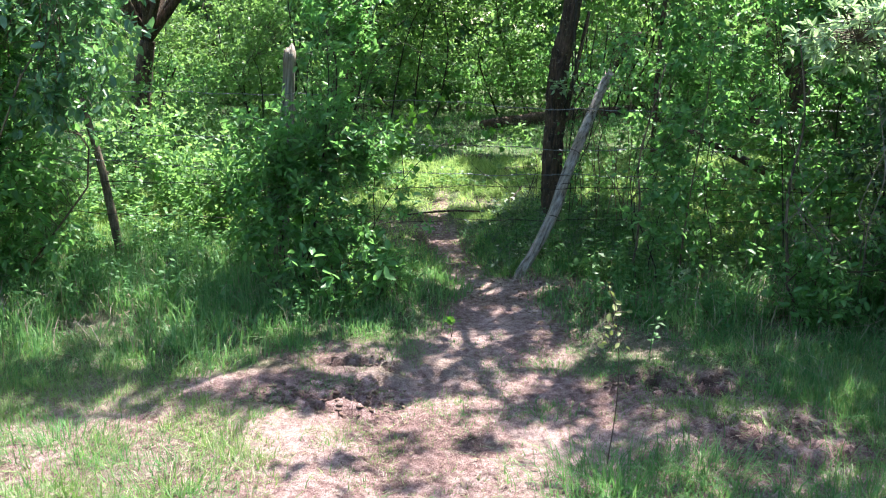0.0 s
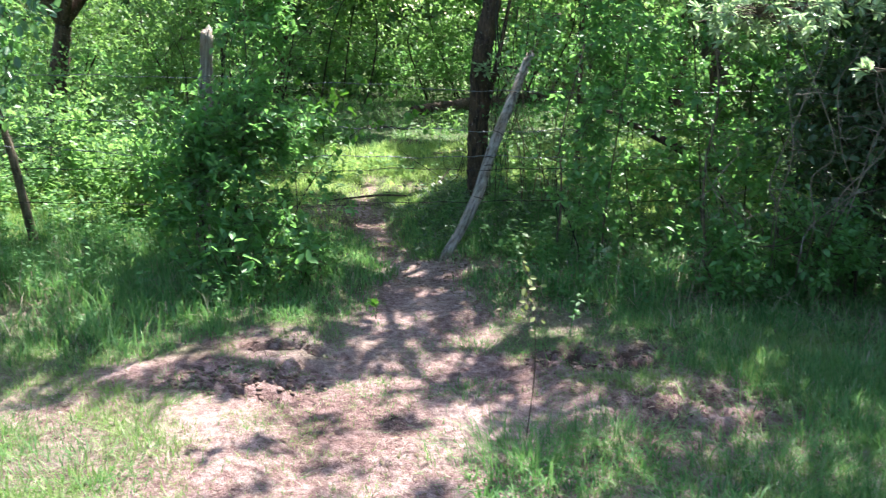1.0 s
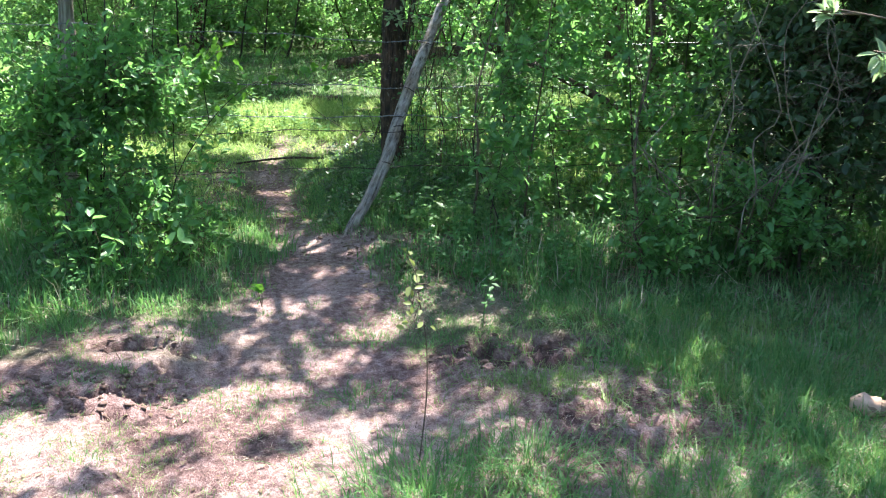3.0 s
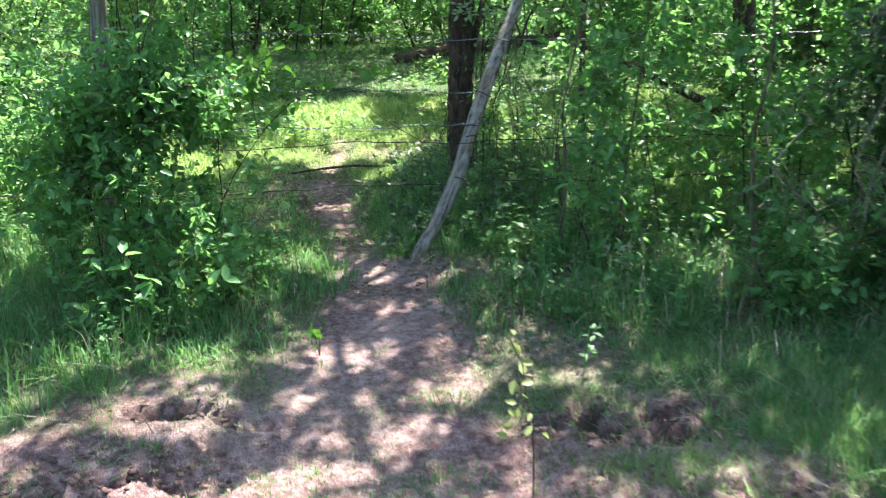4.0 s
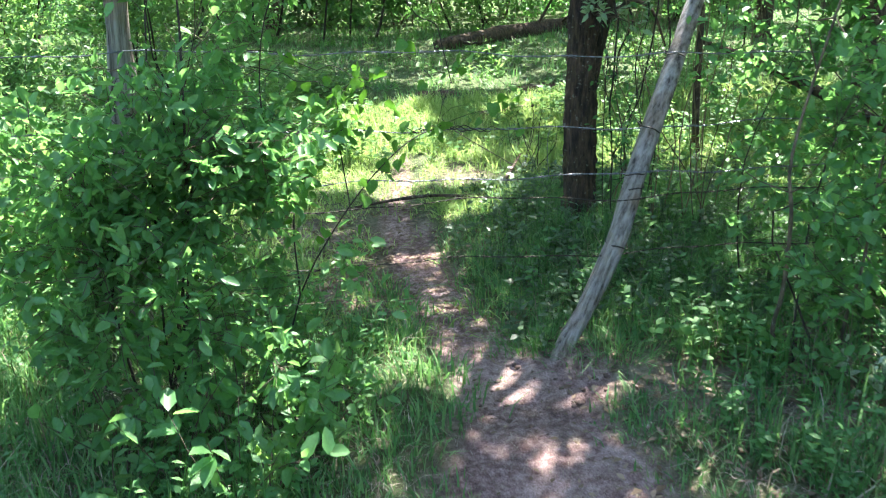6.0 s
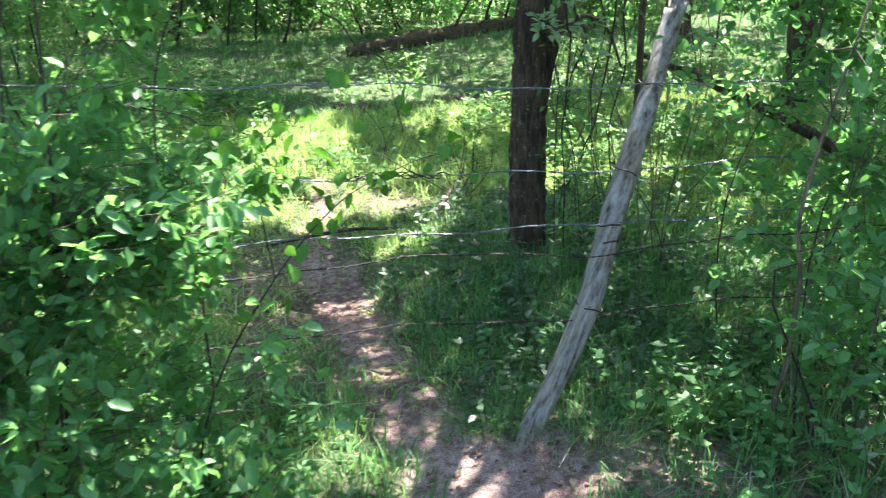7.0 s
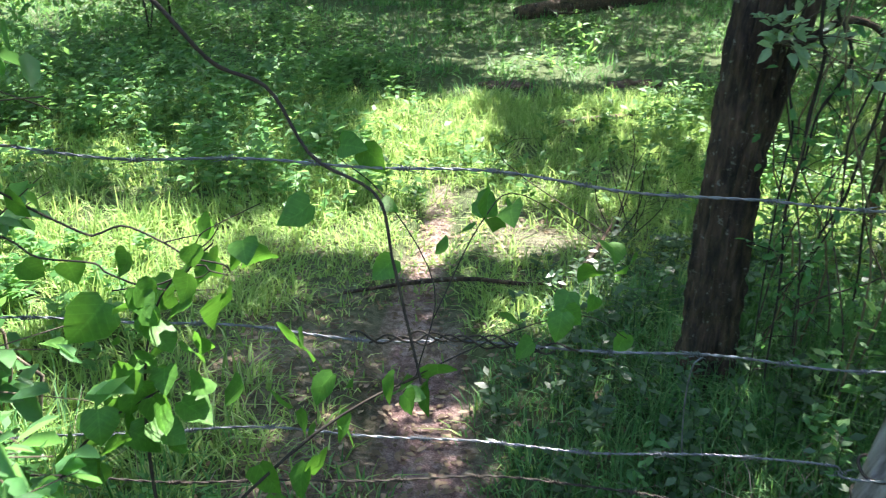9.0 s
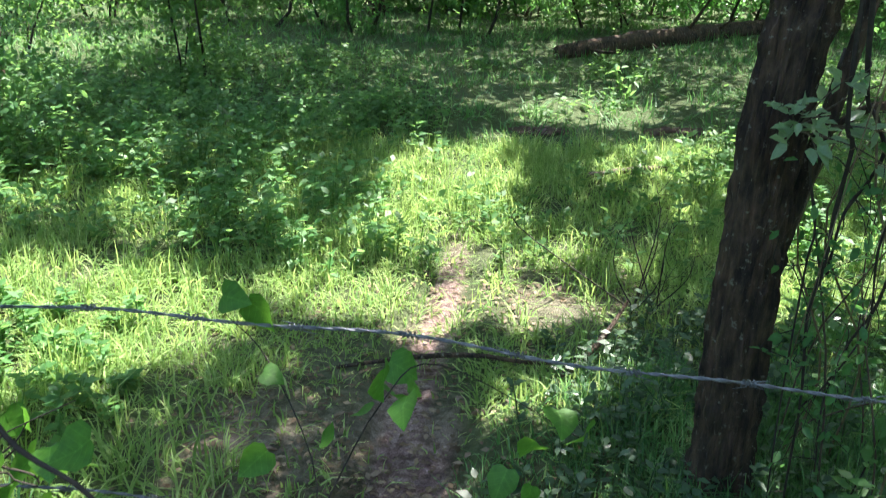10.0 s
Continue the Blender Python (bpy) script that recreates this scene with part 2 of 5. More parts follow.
def capped(path, radii, sides=10, rough=0.0):
    """One closed tube, its ends drawn together to a point in the cut."""
    p, r = np.asarray(path, float), np.asarray(radii, float)
    p = np.vstack([p[:1], p, p[-1:]])
    r = np.concatenate([[r[0] * 0.02], r, [r[-1] * 0.02]])
    e = 1e-4 * unit(p[1:2] - p[2:3])[0]
    p[0] = p[0] + e
    p[-1] = p[-1] + 1e-4 * unit(p[-2] - p[-3])
    d = unit(np.gradient(p[1:-1], axis=0))
    d = np.vstack([d[:1], d, d[-1:]])
    ref = np.array([1.0, 0.13, 0]) if abs(unit(p[-1] - p[0])[2]) > 0.6 else np.array([0.07, 0.1, 1.0])
    a = unit(np.cross(d, ref))
    b = np.cross(d, a)
    w = np.linspace(0, 2 * np.pi, sides, endpoint=False)
    rr = r[:, None] * (1 + rough * rng.normal(size=(len(p), sides)))
    V = p[:, None] + rr[..., None] * (np.cos(w)[:, None] * a[:, None] + np.sin(w)[:, None] * b[:, None])
    i = np.arange(len(p) - 1)[:, None] * sides
    j, j2 = np.arange(sides), (np.arange(sides) + 1) % sides
    return V.reshape(-1, 3), np.stack([i + j, i + j2, i + sides + j2, i + sides + j], -1).reshape(-1, 4)


def smooth_path(points, k):
    """k points along a smooth curve through the given ones."""
    p = np.asarray(points, float)
    n = len(p)
    p = np.vstack([2 * p[0] - p[1], p, 2 * p[-1] - p[-2]])
    u = np.linspace(0, n - 1 - 1e-6, k)
    i, f = u.astype(int), (u % 1)[:, None]
    a, b, c, d = p[i], p[i + 1], p[i + 2], p[i + 3]
    return 0.5 * (2 * b + (c - a) * f + (2 * a - 5 * b + 4 * c - d) * f ** 2 + (3 * b - a - 3 * c + d) * f ** 3)


def joined(pieces):
    """Several (verts, faces) as one."""
    V, F, k = [], [], 0
    for v, f in pieces:
        V.append(v)
        F.append(np.asarray(f) + k)
        k += len(v)
    return np.vstack(V), np.vstack(F)


OVAL = np.array([[0, 0, 0], [0.30, -0.46, 0.10], [0.72, -0.38, 0.06], [1, 0, -0.10], [0.72, 0.38, 0.06], [0.30, 0.46, 0.10]])
NARROW = np.array([[0, 0, 0], [0.35, -0.5, 0.06], [0.7, -0.36, 0.02], [1, 0, -0.14], [0.7, 0.36, 0.02], [0.35, 0.5, 0.06]])
HALVES = np.array([[0, 1, 2, 3], [0, 3, 4, 5]])
RHOMB = np.array([[0, 0, 0], [0.45, -0.5, 0.05], [1, 0, -0.08], [0.45, 0.5, 0.05]])
WHOLE = np.array([[0, 1, 2, 3]])


def leaves(at, along, normal, length, ratio=0.5, shape=OVAL, faces=HALVES):
    d = unit(along)
    s = unit(np.cross(d, normal))
    n = np.cross(s, d)
    L = np.asarray(length, float)[:, None, None]
    V = at[:, None] + L * (shape[None, :, 0:1] * d[:, None] + shape[None, :, 1:2] * ratio * s[:, None] + shape[None, :, 2:3] * n[:, None])
    F = (np.arange(len(at)) * len(shape))[:, None, None] + faces[None]
    return V.reshape(-1, 3), F.reshape(-1, 4)


def in_ellipsoids(blobs, n, power=0.5):
    """n places in a set of ellipsoids (centre, radii), denser towards their skins."""
    vol = np.array([np.prod(b[1]) for b in blobs])
    pick = rng.choice(len(blobs), n, p=vol / vol.sum())
    c, r = np.array([b[0] for b in blobs])[pick], np.array([b[1] for b in blobs])[pick]
    return c + r * unit(rng.normal(size=(n, 3))) * (rng.random((n, 1)) ** power)


def clumpy(points, scale, cut, seed=0):
    """Keeps the points where a slow noise is above cut: growth with gaps."""
    keep = [noise.noise(Vector(p) * scale + Vector((seed, 2.3 * seed, 0))) > cut for p in points]
    return points[np.array(keep, bool)]


def shrub(name, label, base, blobs, clumps, per_clump, leaf, leaf_mat, stems=5, spread=0.25, category="shrub", sigma=0.11, ratio=0.55,
          shape=OVAL, faces=HALVES, stem_r=0.008, cut=-0.12, floor=0.02, twig_mat=TWIG, stem_mat=BARK_GREY, group="", scale=2.2, far=False):
    """A shrub: stems from the ground, twigs from the stems to clumps, leaves along the twigs."""
    reseed(int(abs(base[0]) * 977 + base[1] * 1313 + (base[0] > 0) * 7))
    base = np.array(base, float)
    root = thing(name, base, label, category, group)
    highest = max(b[0][2] + b[1][2] for b in blobs)
    tips = in_ellipsoids([b for b in blobs if b[0][2] + b[1][2] > base[2] + 0.6 * (highest - base[2])], stems, 0.6)
    tips[:, 2] = np.maximum(tips[:, 2], base[2] + 0.5 * max(b[0][2] + b[1][2] - base[2] for b in blobs))
    stem_paths = []
    for tip in tips:
        foot = base + np.array([*rng.normal(scale=spread * 0.4, size=2), -0.03])
        sway = 0.05 + 0.03 * (tip[2] - foot[2])
        mid = foot * 0.5 + tip * 0.5 + rng.normal(scale=sway, size=3) + np.array([*(foot - base)[:2] * 0.6, 0.08])
        q = smooth_path([foot, foot * 0.7 + mid * 0.3 + rng.normal(scale=sway * 0.5, size=3), mid, mid * 0.4 + tip * 0.6 + rng.normal(scale=sway * 0.6, size=3), tip], 10)
        stem_paths.append(q)
        r = np.linspace(stem_r * rng.uniform(0.75, 1.3), stem_r * 0.25, 10)
        v, f = tubes(q[None], r[None], 6, 0.06)
        part_of("stem", v, f, stem_mat, root, smooth=True)
    centres = clumpy(in_ellipsoids(blobs, clumps, 0.55), scale, cut, rng.uniform(0, 50))
    centres = centres[centres[:, 2] > base[2] + floor]
    nodes = np.vstack([smooth_path(q, 40)[6:] for q in stem_paths])
    gap = np.linalg.norm(centres[:, None] - nodes[None], axis=2) + 0.7 * np.maximum(0, nodes[None, :, 2] - centres[:, None, 2] + 0.05)
    start = nodes[gap.argmin(1)]
    bend = rng.normal(scale=0.05, size=centres.shape) + np.array([0, 0, 0.05])
    paths = np.stack([start, start * 0.6 + centres * 0.4 + bend, start * 0.25 + centres * 0.75 + bend * 0.8, centres], 1)
    tip_dir = unit(centres - start + rng.normal(scale=0.25, size=centres.shape))
    reach = sigma * 1.5
    paths = np.concatenate([paths, (centres + tip_dir * reach)[:, None]], 1)
    radii = np.linspace(stem_r * 0.26, 0.0010, 5)[None] * rng.uniform(0.7, 1.2, (len(centres), 1))
    shown = slice(None, None, 5) if far else slice(None)
    pieces = [tubes(paths[shown], radii[shown], 3)]
    # side twigs in each clump, with the leaves along them
    n_side = 4
    s0 = np.repeat(centres + tip_dir * reach * rng.uniform(-0.6, 0.6, (len(centres), 1)), n_side, 0)
    sd = unit(np.repeat(tip_dir, n_side, 0) * 0.6 + rng.normal(scale=0.8, size=s0.shape))
    sl = rng.uniform(0.7, 1.7, (len(s0), 1)) * sigma
    if not far:
        pieces.append(tubes(np.stack([s0, s0 + sd * sl], 1)[::4], np.tile([0.0015, 0.0007], (len(s0[::4]), 1)), 3))
    v, f = joined(pieces)
    part_of("branchwork", v, f, twig_mat, root, kind="stuff")
    m = max(1, per_clump // n_side)
    L0, LD, LL = np.repeat(s0, m, 0), np.repeat(sd, m, 0), np.repeat(sl, m, 0)
    u = rng.random((len(L0), 1)) * 1.05
    at = L0 + LD * LL * u + rng.normal(scale=0.006, size=L0.shape)
    along = unit(LD * 0.55 + rng.normal(scale=0.75, size=L0.shape) + np.array([0, 0, -0.12]))
    up = unit(np.array([0, 0, 1.0]) + rng.normal(scale=0.55, size=L0.shape))
    if not far:
        # leaves along the outer half of each branch as well
        w = rng.uniform(0.35, 1.0, (len(centres), 5, 1))
        on = (start[:, None] * (1 - w) + centres[:, None] * w + bend[:, None] * 0.8 * (1 - np.abs(2 * w - 1.2))).reshape(-1, 3)
        at = np.vstack([at, on])
        along = np.vstack([along, unit(rng.normal(size=on.shape))])
        up = np.vstack([up, unit(np.array([0, 0, 1.0]) + rng.normal(scale=0.55, size=on.shape))])
    ok = at[:, 2] > base[2] + floor
    v, f = leaves(at[ok], along[ok], up[ok], leaf * rng.uniform(0.55, 1.25, ok.sum()), ratio, shape, faces)
    part_of("foliage", v, f, leaf_mat, root, kind="stuff")
    return root


# ---- ground ----
def lattice(ix, iy, seed):
    h = np.sin(ix * 127.1 + iy * 311.7 + seed * 74.7) * 43758.5453
    return h - np.floor(h)


def value_noise(x, y, scale, octaves=3, seed=0):
    """Smooth noise from 0 to 1 over the plan."""
    total, amp, norm = 0.0, 1.0, 0.0
    for o in range(octaves):
        u, v = np.asarray(x) * scale, np.asarray(y) * scale
        ix, iy = np.floor(u), np.floor(v)
        fx, fy = u - ix, v - iy
        fx, fy = fx * fx * (3 - 2 * fx), fy * fy * (3 - 2 * fy)
        s = seed + o * 13
        a = lattice(ix, iy, s) * (1 - fx) + lattice(ix + 1, iy, s) * fx
        b = lattice(ix, iy + 1, s) * (1 - fx) + lattice(ix + 1, iy + 1, s) * fx
        total = total + amp * (a * (1 - fy) + b * fy)
        norm, amp, scale = norm + amp, amp * 0.5, scale * 2.03
    return total / norm


def soft(a, b, x):
    u = np.clip((x - a) / (b - a), 0, 1)
    return u * u * (3 - 2 * u)


def blob(x, y, cx, cy, rx, ry, edge=0.35):
    """1 inside an ellipse of the plan, falling to 0 across its edge."""
    return 1 - soft(1 - edge, 1 + edge, np.hypot((x - cx) / rx, (y - cy) / ry))


PATH_Y = [0.0, 2.2, 3.2, 4.2, 4.9, 5.4, 5.9, 6.6, 7.3, 8.0, 8.7, 9.6]
PATH_X = [0.35, 0.35, 0.25, 0.23, 0.27, 0.23, 0.06, -0.08, -0.18, -0.25, -0.15, 0.0]
PATH_W = [0.5, 0.5, 0.5, 0.45, 0.30, 0.20, 0.16, 0.15, 0.13, 0.09, 0.06, 0.04]


def path_mask(x, y, grow=0.0):
    c, w = np.interp(y, PATH_Y, PATH_X), np.interp(y, PATH_Y, PATH_W) + grow
    w = w * (0.75 + 0.5 * value_noise(x, y, 3.1, 3, 5))
    return (1 - soft(0.7, 1.25, np.abs(x - c) / w)) * (1 - soft(8.3, 9.6, y))


def bare(x, y):
    """How bare the soil is, 0 to 1."""
    b = path_mask(x, y)
    b = np.maximum(b, blob(x, y, -0.55, 3.45, 0.75, 0.5))
    b = np.maximum(b, 0.8 * blob(x, y, -0.35, 2.9, 0.6, 0.45))
    b = np.maximum(b, 0.85 * blob(x, y, -0.5, 4.08, 0.42, 0.2))
    b = np.maximum(b, 0.95 * blob(x, y, 0.42, 5.42, 0.17, 0.24))
    b = np.maximum(b, 0.85 * blob(x, y, 1.1, 3.8, 0.5, 0.2))
    b = np.maximum(b, 0.9 * blob(x, y, 1.32, 3.2, 0.5, 0.45))
    b = np.maximum(b, 0.75 * blob(x, y, 0.62, 3.5, 0.4, 0.5))
    b = np.maximum(b, 0.38 * blob(x, y, 0.85, 4.3, 0.4, 0.35))
    b = np.maximum(b, 0.4 * blob(x, y, 1.25, 5.45, 0.8, 0.6))
    b = np.maximum(b, 0.7 * blob(x, y, -1.5, 3.2, 0.4, 0.25))
    b = np.maximum(b, 0.7 * blob(x, y, -1.6, 2.75, 0.35, 0.2))
    b = np.maximum(b, 0.35 * blob(x, y, 0.45, 8.35, 0.35, 0.3))
    near = 0.33 * (1 - soft(3.3, 3.9, y)) * soft(0.3, 1.8, y) * (1 - soft(2.2, 3.6, np.abs(x)))
    b = b * soft(-0.5, 1.5, y)
    b = np.maximum(b, 0.6 * blob(x, y, -0.35, 6.35, 0.28, 0.35))
    b = np.maximum(b, 0.42 * blob(x, y, -0.45, 7.15, 0.42, 0.6))
    b = np.maximum(b, 0.46 * blob(x, y, -0.28, 6.7, 0.32, 0.3))
    wild = np.maximum(soft(9.0, 10.5, y), soft(4.0, 5.5, np.abs(x)))
    return np.clip(np.maximum(b, near) + 0.55 * (value_noise(x, y, 2.7, 4, 2) - 0.5), 0, 1) * (1 - wild)


def damp_holes(x, y):
    """Churned, damp soil, and holes whose shade is in its dark colour."""
    d = np.maximum(blob(x, y, -0.49, 3.54, 0.19, 0.12), 0.9 * blob(x, y, 1.1, 3.82, 0.38, 0.13))
    d = np.maximum(d, 0.9 * blob(x, y, -0.47, 4.0, 0.16, 0.06))
    d = np.maximum(d, 0.8 * blob(x, y, -0.22, 3.98, 0.2, 0.05))
    d = np.maximum(d, 0.7 * blob(x, y, -0.33, 3.78, 0.1, 0.08))
    d = np.maximum(d, 0.6 * blob(x, y, 1.36, 3.25, 0.34, 0.3))
    return d * soft(0.42, 0.52, value_noise(x, y, 19, 4, 12))


def height(x, y):
    z = -0.10 + 0.03 * (value_noise(x, y, 0.7, 2, 1) - 0.5) + 0.022 * (value_noise(x, y, 4, 3, 3) - 0.5)
    z = z - 0.05 * soft(5.6, 7.0, y) * (1 - soft(13, 20, y)) * blob(x, y, 0, 7, 3, 4, 0.6)
    z = z - 0.05 * path_mask(x, y, 0.06) + 0.035 * blob(x, y, 0.52, 5.62, 0.26, 0.3, 0.7)
    z = z + 0.13 * blob(x, y, 0.82, 7.0, 0.55, 0.65, 0.7)
    z = z + 0.05 * soft(1.0, 3.0, np.abs(x)) * soft(4.0, 5.0, y)
    z = z - 0.06 * damp_holes(x, y) + 0.014 * (value_noise(x, y, 24, 3, 4) - 0.5) * (0.4 + bare(x, y))
    churn = np.maximum(blob(x, y, -0.5, 3.6, 0.36, 0.22, 0.6), 0.8 * blob(x, y, 1.1, 3.8, 0.45, 0.18, 0.6))
    ridges = np.abs(value_noise(x, y, 13, 3, 9) - 0.5)
    return z + churn * (0.075 * ridges - 0.012)


def graded(lo, a, b, hi, fine, n):
    """Coordinates that are fine from a to b and spread out to lo and hi."""
    mid = np.arange(a, b, fine)
    left = a - (a - lo) * np.linspace(1, 0, n, endpoint=False) ** 3
    right = b + (hi - b) * np.linspace(0, 1, n) ** 3
    return np.concatenate([left, mid, right])


gx, gy = graded(-700, -2.6, 2.9, 700, 0.021, 45), graded(-700, 1.9, 6.2, 900, 0.021, 60)
GX, GY = np.meshgrid(gx, gy)
GZ = height(GX, GY)
nx, ny = len(gx), len(gy)
ii = (np.arange(ny - 1)[:, None] * nx + np.arange(nx - 1)).ravel()
ground = single("ground", np.stack([GX, GY, GZ], -1), np.stack([ii, ii + 1, ii + nx + 1, ii + nx], -1), SOIL,
                "pinkish trodden clay soil with churned dark patches and a footpath", "ground", kind="structure", smooth=True)
for attr, values in (("bare", np.clip(bare(GX, GY) + 0.38 * (1 - soft(3.4, 4.0, GY)) * soft(0.3, 1.8, GY) * (1 - soft(2.2, 3.6, np.abs(GX))), 0, 1)), ("damp_holes", damp_holes(GX, GY))):
    layer = ground.data.attributes.new(attr, "FLOAT", "POINT")
    layer.data.foreach_set("value", values.ravel().astype(np.float32))

# ---- fence ----
POST_LINE = [(0.345, 5.50, -0.27), (0.425, 5.565, -0.08), (0.515, 5.61, 0.06), (0.628, 5.66, 0.29), (0.708, 5.72, 0.53), (0.83, 5.82, 0.83), (0.95, 5.945, 1.09), (0.995, 5.985, 1.20)]


def fence_post(label, line, radius, top, seed, wood=POST):
    """A split post: an uneven many-sided shaft with checks and a broken top."""
    root = thing("fence_post", line[1], label, "fence post", "posts of the barbed wire fence")
    k, s = 26, 14
    p = smooth_path(line, k)
    w = np.linspace(0, 2 * np.pi, s, endpoint=False)
    g = np.random.default_rng(seed)
    lobes = 1 + 0.10 * np.cos(2 * w + g.uniform(0, 6)) + 0.07 * np.cos(3 * w + g.uniform(0, 6)) - 0.10 * (g.random(s) < 0.2)
    knots = 1 + 0.05 * np.sin(np.linspace(0, 9, k) + seed) + 0.03 * g.normal(size=k)
    r = radius * np.linspace(1.06, top, k) * knots
    ring = r[:, None] * lobes[None] * (1 + 0.022 * g.normal(size=(k, s)))
    V = p[:, None] + ring[..., None] * np.stack([np.cos(w), np.sin(w), 0 * w], -1)
    V[-1, :, 2] += g.uniform(-0.05, 0.03, s)
    V[-2, :, 2] -= 0.005
    cap = V[-1:].mean(1, keepdims=True) + 0.25 * (V[-1:] - V[-1:].mean(1, keepdims=True)) - np.array([0, 0, 0.02])
    V = np.concatenate([V, cap, cap * 1 - np.array([0, 0, 0.002])])
    V[-1] = V[-1].mean(0)
    i = np.arange(len(V) - 1)[:, None] * s
    j, j2 = np.arange(s), (np.arange(s) + 1) % s
    part_of("shaft", V.reshape(-1, 3), np.stack([i + j, i + j2, i + s + j2, i + s + j], -1).reshape(-1, 4), wood, root)
    return root, p, r


def wire_tie(root, p, r, z, tilt=0.02):
    """A loop of wire round a post at height z."""
    i = int(np.abs(p[:, 2] - z).argmin())
    c, rad = p[i] * np.array([1, 1, 0]) + np.array([0, 0, z]), r[i] * 1.13
    w = np.linspace(0, 2 * np.pi, 25)
    q = c + np.stack([rad * np.cos(w), rad * np.sin(w), tilt * np.cos(w) + 0.004 * np.sin(3 * w)], -1)
    v, f = tubes(q[None], np.full((1, 25), 0.0028), 5)
    part_of("wire_tie", v, f, WIRE_DARK, root, "dark rusty wire loop", smooth=True)


lean_post, lean_p, lean_r = fence_post("weathered grey split-wood post leaning over beside the footpath", POST_LINE, 0.035, 0.92, 3, POST_LEANING)
for z, tilt in ((0.285, -0.012), (0.49, 0.004), (0.545, 0.0), (0.70, -0.018), (0.95, -0.006)):
    wire_tie(lean_post, lean_p, lean_r, z, tilt)
fence_post("weathered grey wooden fence post standing in the leafy shrub",
           [(-1.19, 5.73, -0.25), (-1.18, 5.73, 0.0), (-1.15, 5.73, 0.45), (-1.11, 5.73, 0.87), (-1.075, 5.73, 1.34)], 0.058, 0.75, 8)
fence_post("thin dark weathered wooden fence post leaning beside tall weeds",
           [(-2.25, 5.73, -0.2), (-2.28, 5.73, 0.0), (-2.35, 5.73, 0.52), (-2.40, 5.73, 0.77), (-2.46, 5.73, 1.02)], 0.026, 0.8, 5, BARK_GREY)


def barbed_wire(points, label, material=WIRE, step=0.13, first=0.0, twist=0.075):
    """Two strands wound round each other with four-pointed barbs."""
    root = thing("barbed_wire", points[0], label, "barbed wire", "strands of the barbed wire fence")
    length = np.linalg.norm(np.diff(np.array(points), axis=0), axis=1).sum()
    k = int(length / 0.011)
    q = smooth_path(points, k)
    q[:, 2] += 0.006 * np.sin(q[:, 0] * 7 + first * 9) + 0.004 * np.sin(q[:, 0] * 17 + first)
    q[:, 1] += 0.006 * np.sin(q[:, 0] * 5 + first * 4)
    a = np.arange(k) * 0.011 / twist * 2 * np.pi
    for turn in (0, np.pi):
        s = q + 0.0012 * np.stack([0 * a, np.cos(a + turn), np.sin(a + turn)], -1)
        v, f = tubes(s[None], np.full((1, k), 0.00135), 4)
        part_of("strand", v, f, material, root, smooth=True)
    w = np.linspace(0, 2.4 * 2 * np.pi, 15)
    coil = np.stack([np.linspace(-0.006, 0.006, 15), 0.0038 * np.cos(w), 0.0038 * np.sin(w)], -1)
    e1, e2 = unit(coil[0] * np.array([3, 1, 1]))[None] * 0.016, unit(coil[-1] * np.array([3, 1, 1]))[None] * 0.016
    coil = np.vstack([coil[:1] + e1, coil, coil[-1:] + e2])
    v, f = tubes(coil[None], np.concatenate([[0.0003], np.full(15, 0.0011), [0.0003]])[None], 3)
    barb_mesh = mesh_of("barb", v, f, material, True)
    for x in np.arange(points[0][0] + first * step, points[-1][0], step):
        i = int(np.abs(q[:, 0] - x).argmin())
        for m, turn in ((0, 0.0), (1, 1.6)):
            b = new("barb", barb_mesh)
            b.parent = root
            b.matrix_basis = Matrix.Translation(Vector(q[i] + np.array([0.007 * m, 0, 0])) - root.location) @ pose(0, 0, 0, 0, 0, 0) @ Matrix.Rotation(turn + x * 5, 4, "X")
    return root


FENCE_Y = 5.745
barbed_wire([(-3.2, FENCE_Y, 1.03), (-2.44, 5.69, 1.05), (-1.1, 5.67, 1.045), (-0.55, FENCE_Y, 1.02), (0.1, FENCE_Y, 0.992), (0.72, 5.75, 0.962), (1.6, 5.76, 0.96), (3.2, 5.8, 0.98)],
            "galvanised barbed wire strand stretched between the posts", first=0.2)
barbed_wire([(-3.2, FENCE_Y, 0.80), (-2.41, 5.69, 0.79), (-1.13, 5.67, 0.76), (-0.55, FENCE_Y, 0.735), (0.1, FENCE_Y, 0.722), (0.70, 5.75, 0.705), (1.6, 5.76, 0.71), (3.2, 5.8, 0.72)],
            "galvanised barbed wire strand with a tangled rusty splice", first=0.6)
barbed_wire([(-3.2, FENCE_Y, 0.64), (-2.38, 5.69, 0.61), (-1.14, 5.67, 0.54), (-0.45, FENCE_Y, 0.535), (0.1, FENCE_Y, 0.537), (0.45, 5.74, 0.534), (0.62, 5.73, 0.538), (0.71, 5.675, 0.552), (1.6, 5.76, 0.53), (3.2, 5.8, 0.53)],
            "galvanised barbed wire strand stretched between the posts", first=0.4)
barbed_wire([(-3.2, FENCE_Y, 0.47), (-2.35, 5.69, 0.47), (-1.15, 5.67, 0.45), (-0.45, FENCE_Y, 0.44), (0.27, FENCE_Y, 0.455), (0.65, 5.64, 0.47), (1.4, 5.76, 0.45), (3.2, 5.8, 0.43)],
            "thin dull barbed wire strand hanging slack", WIRE_DARK, first=0.1)
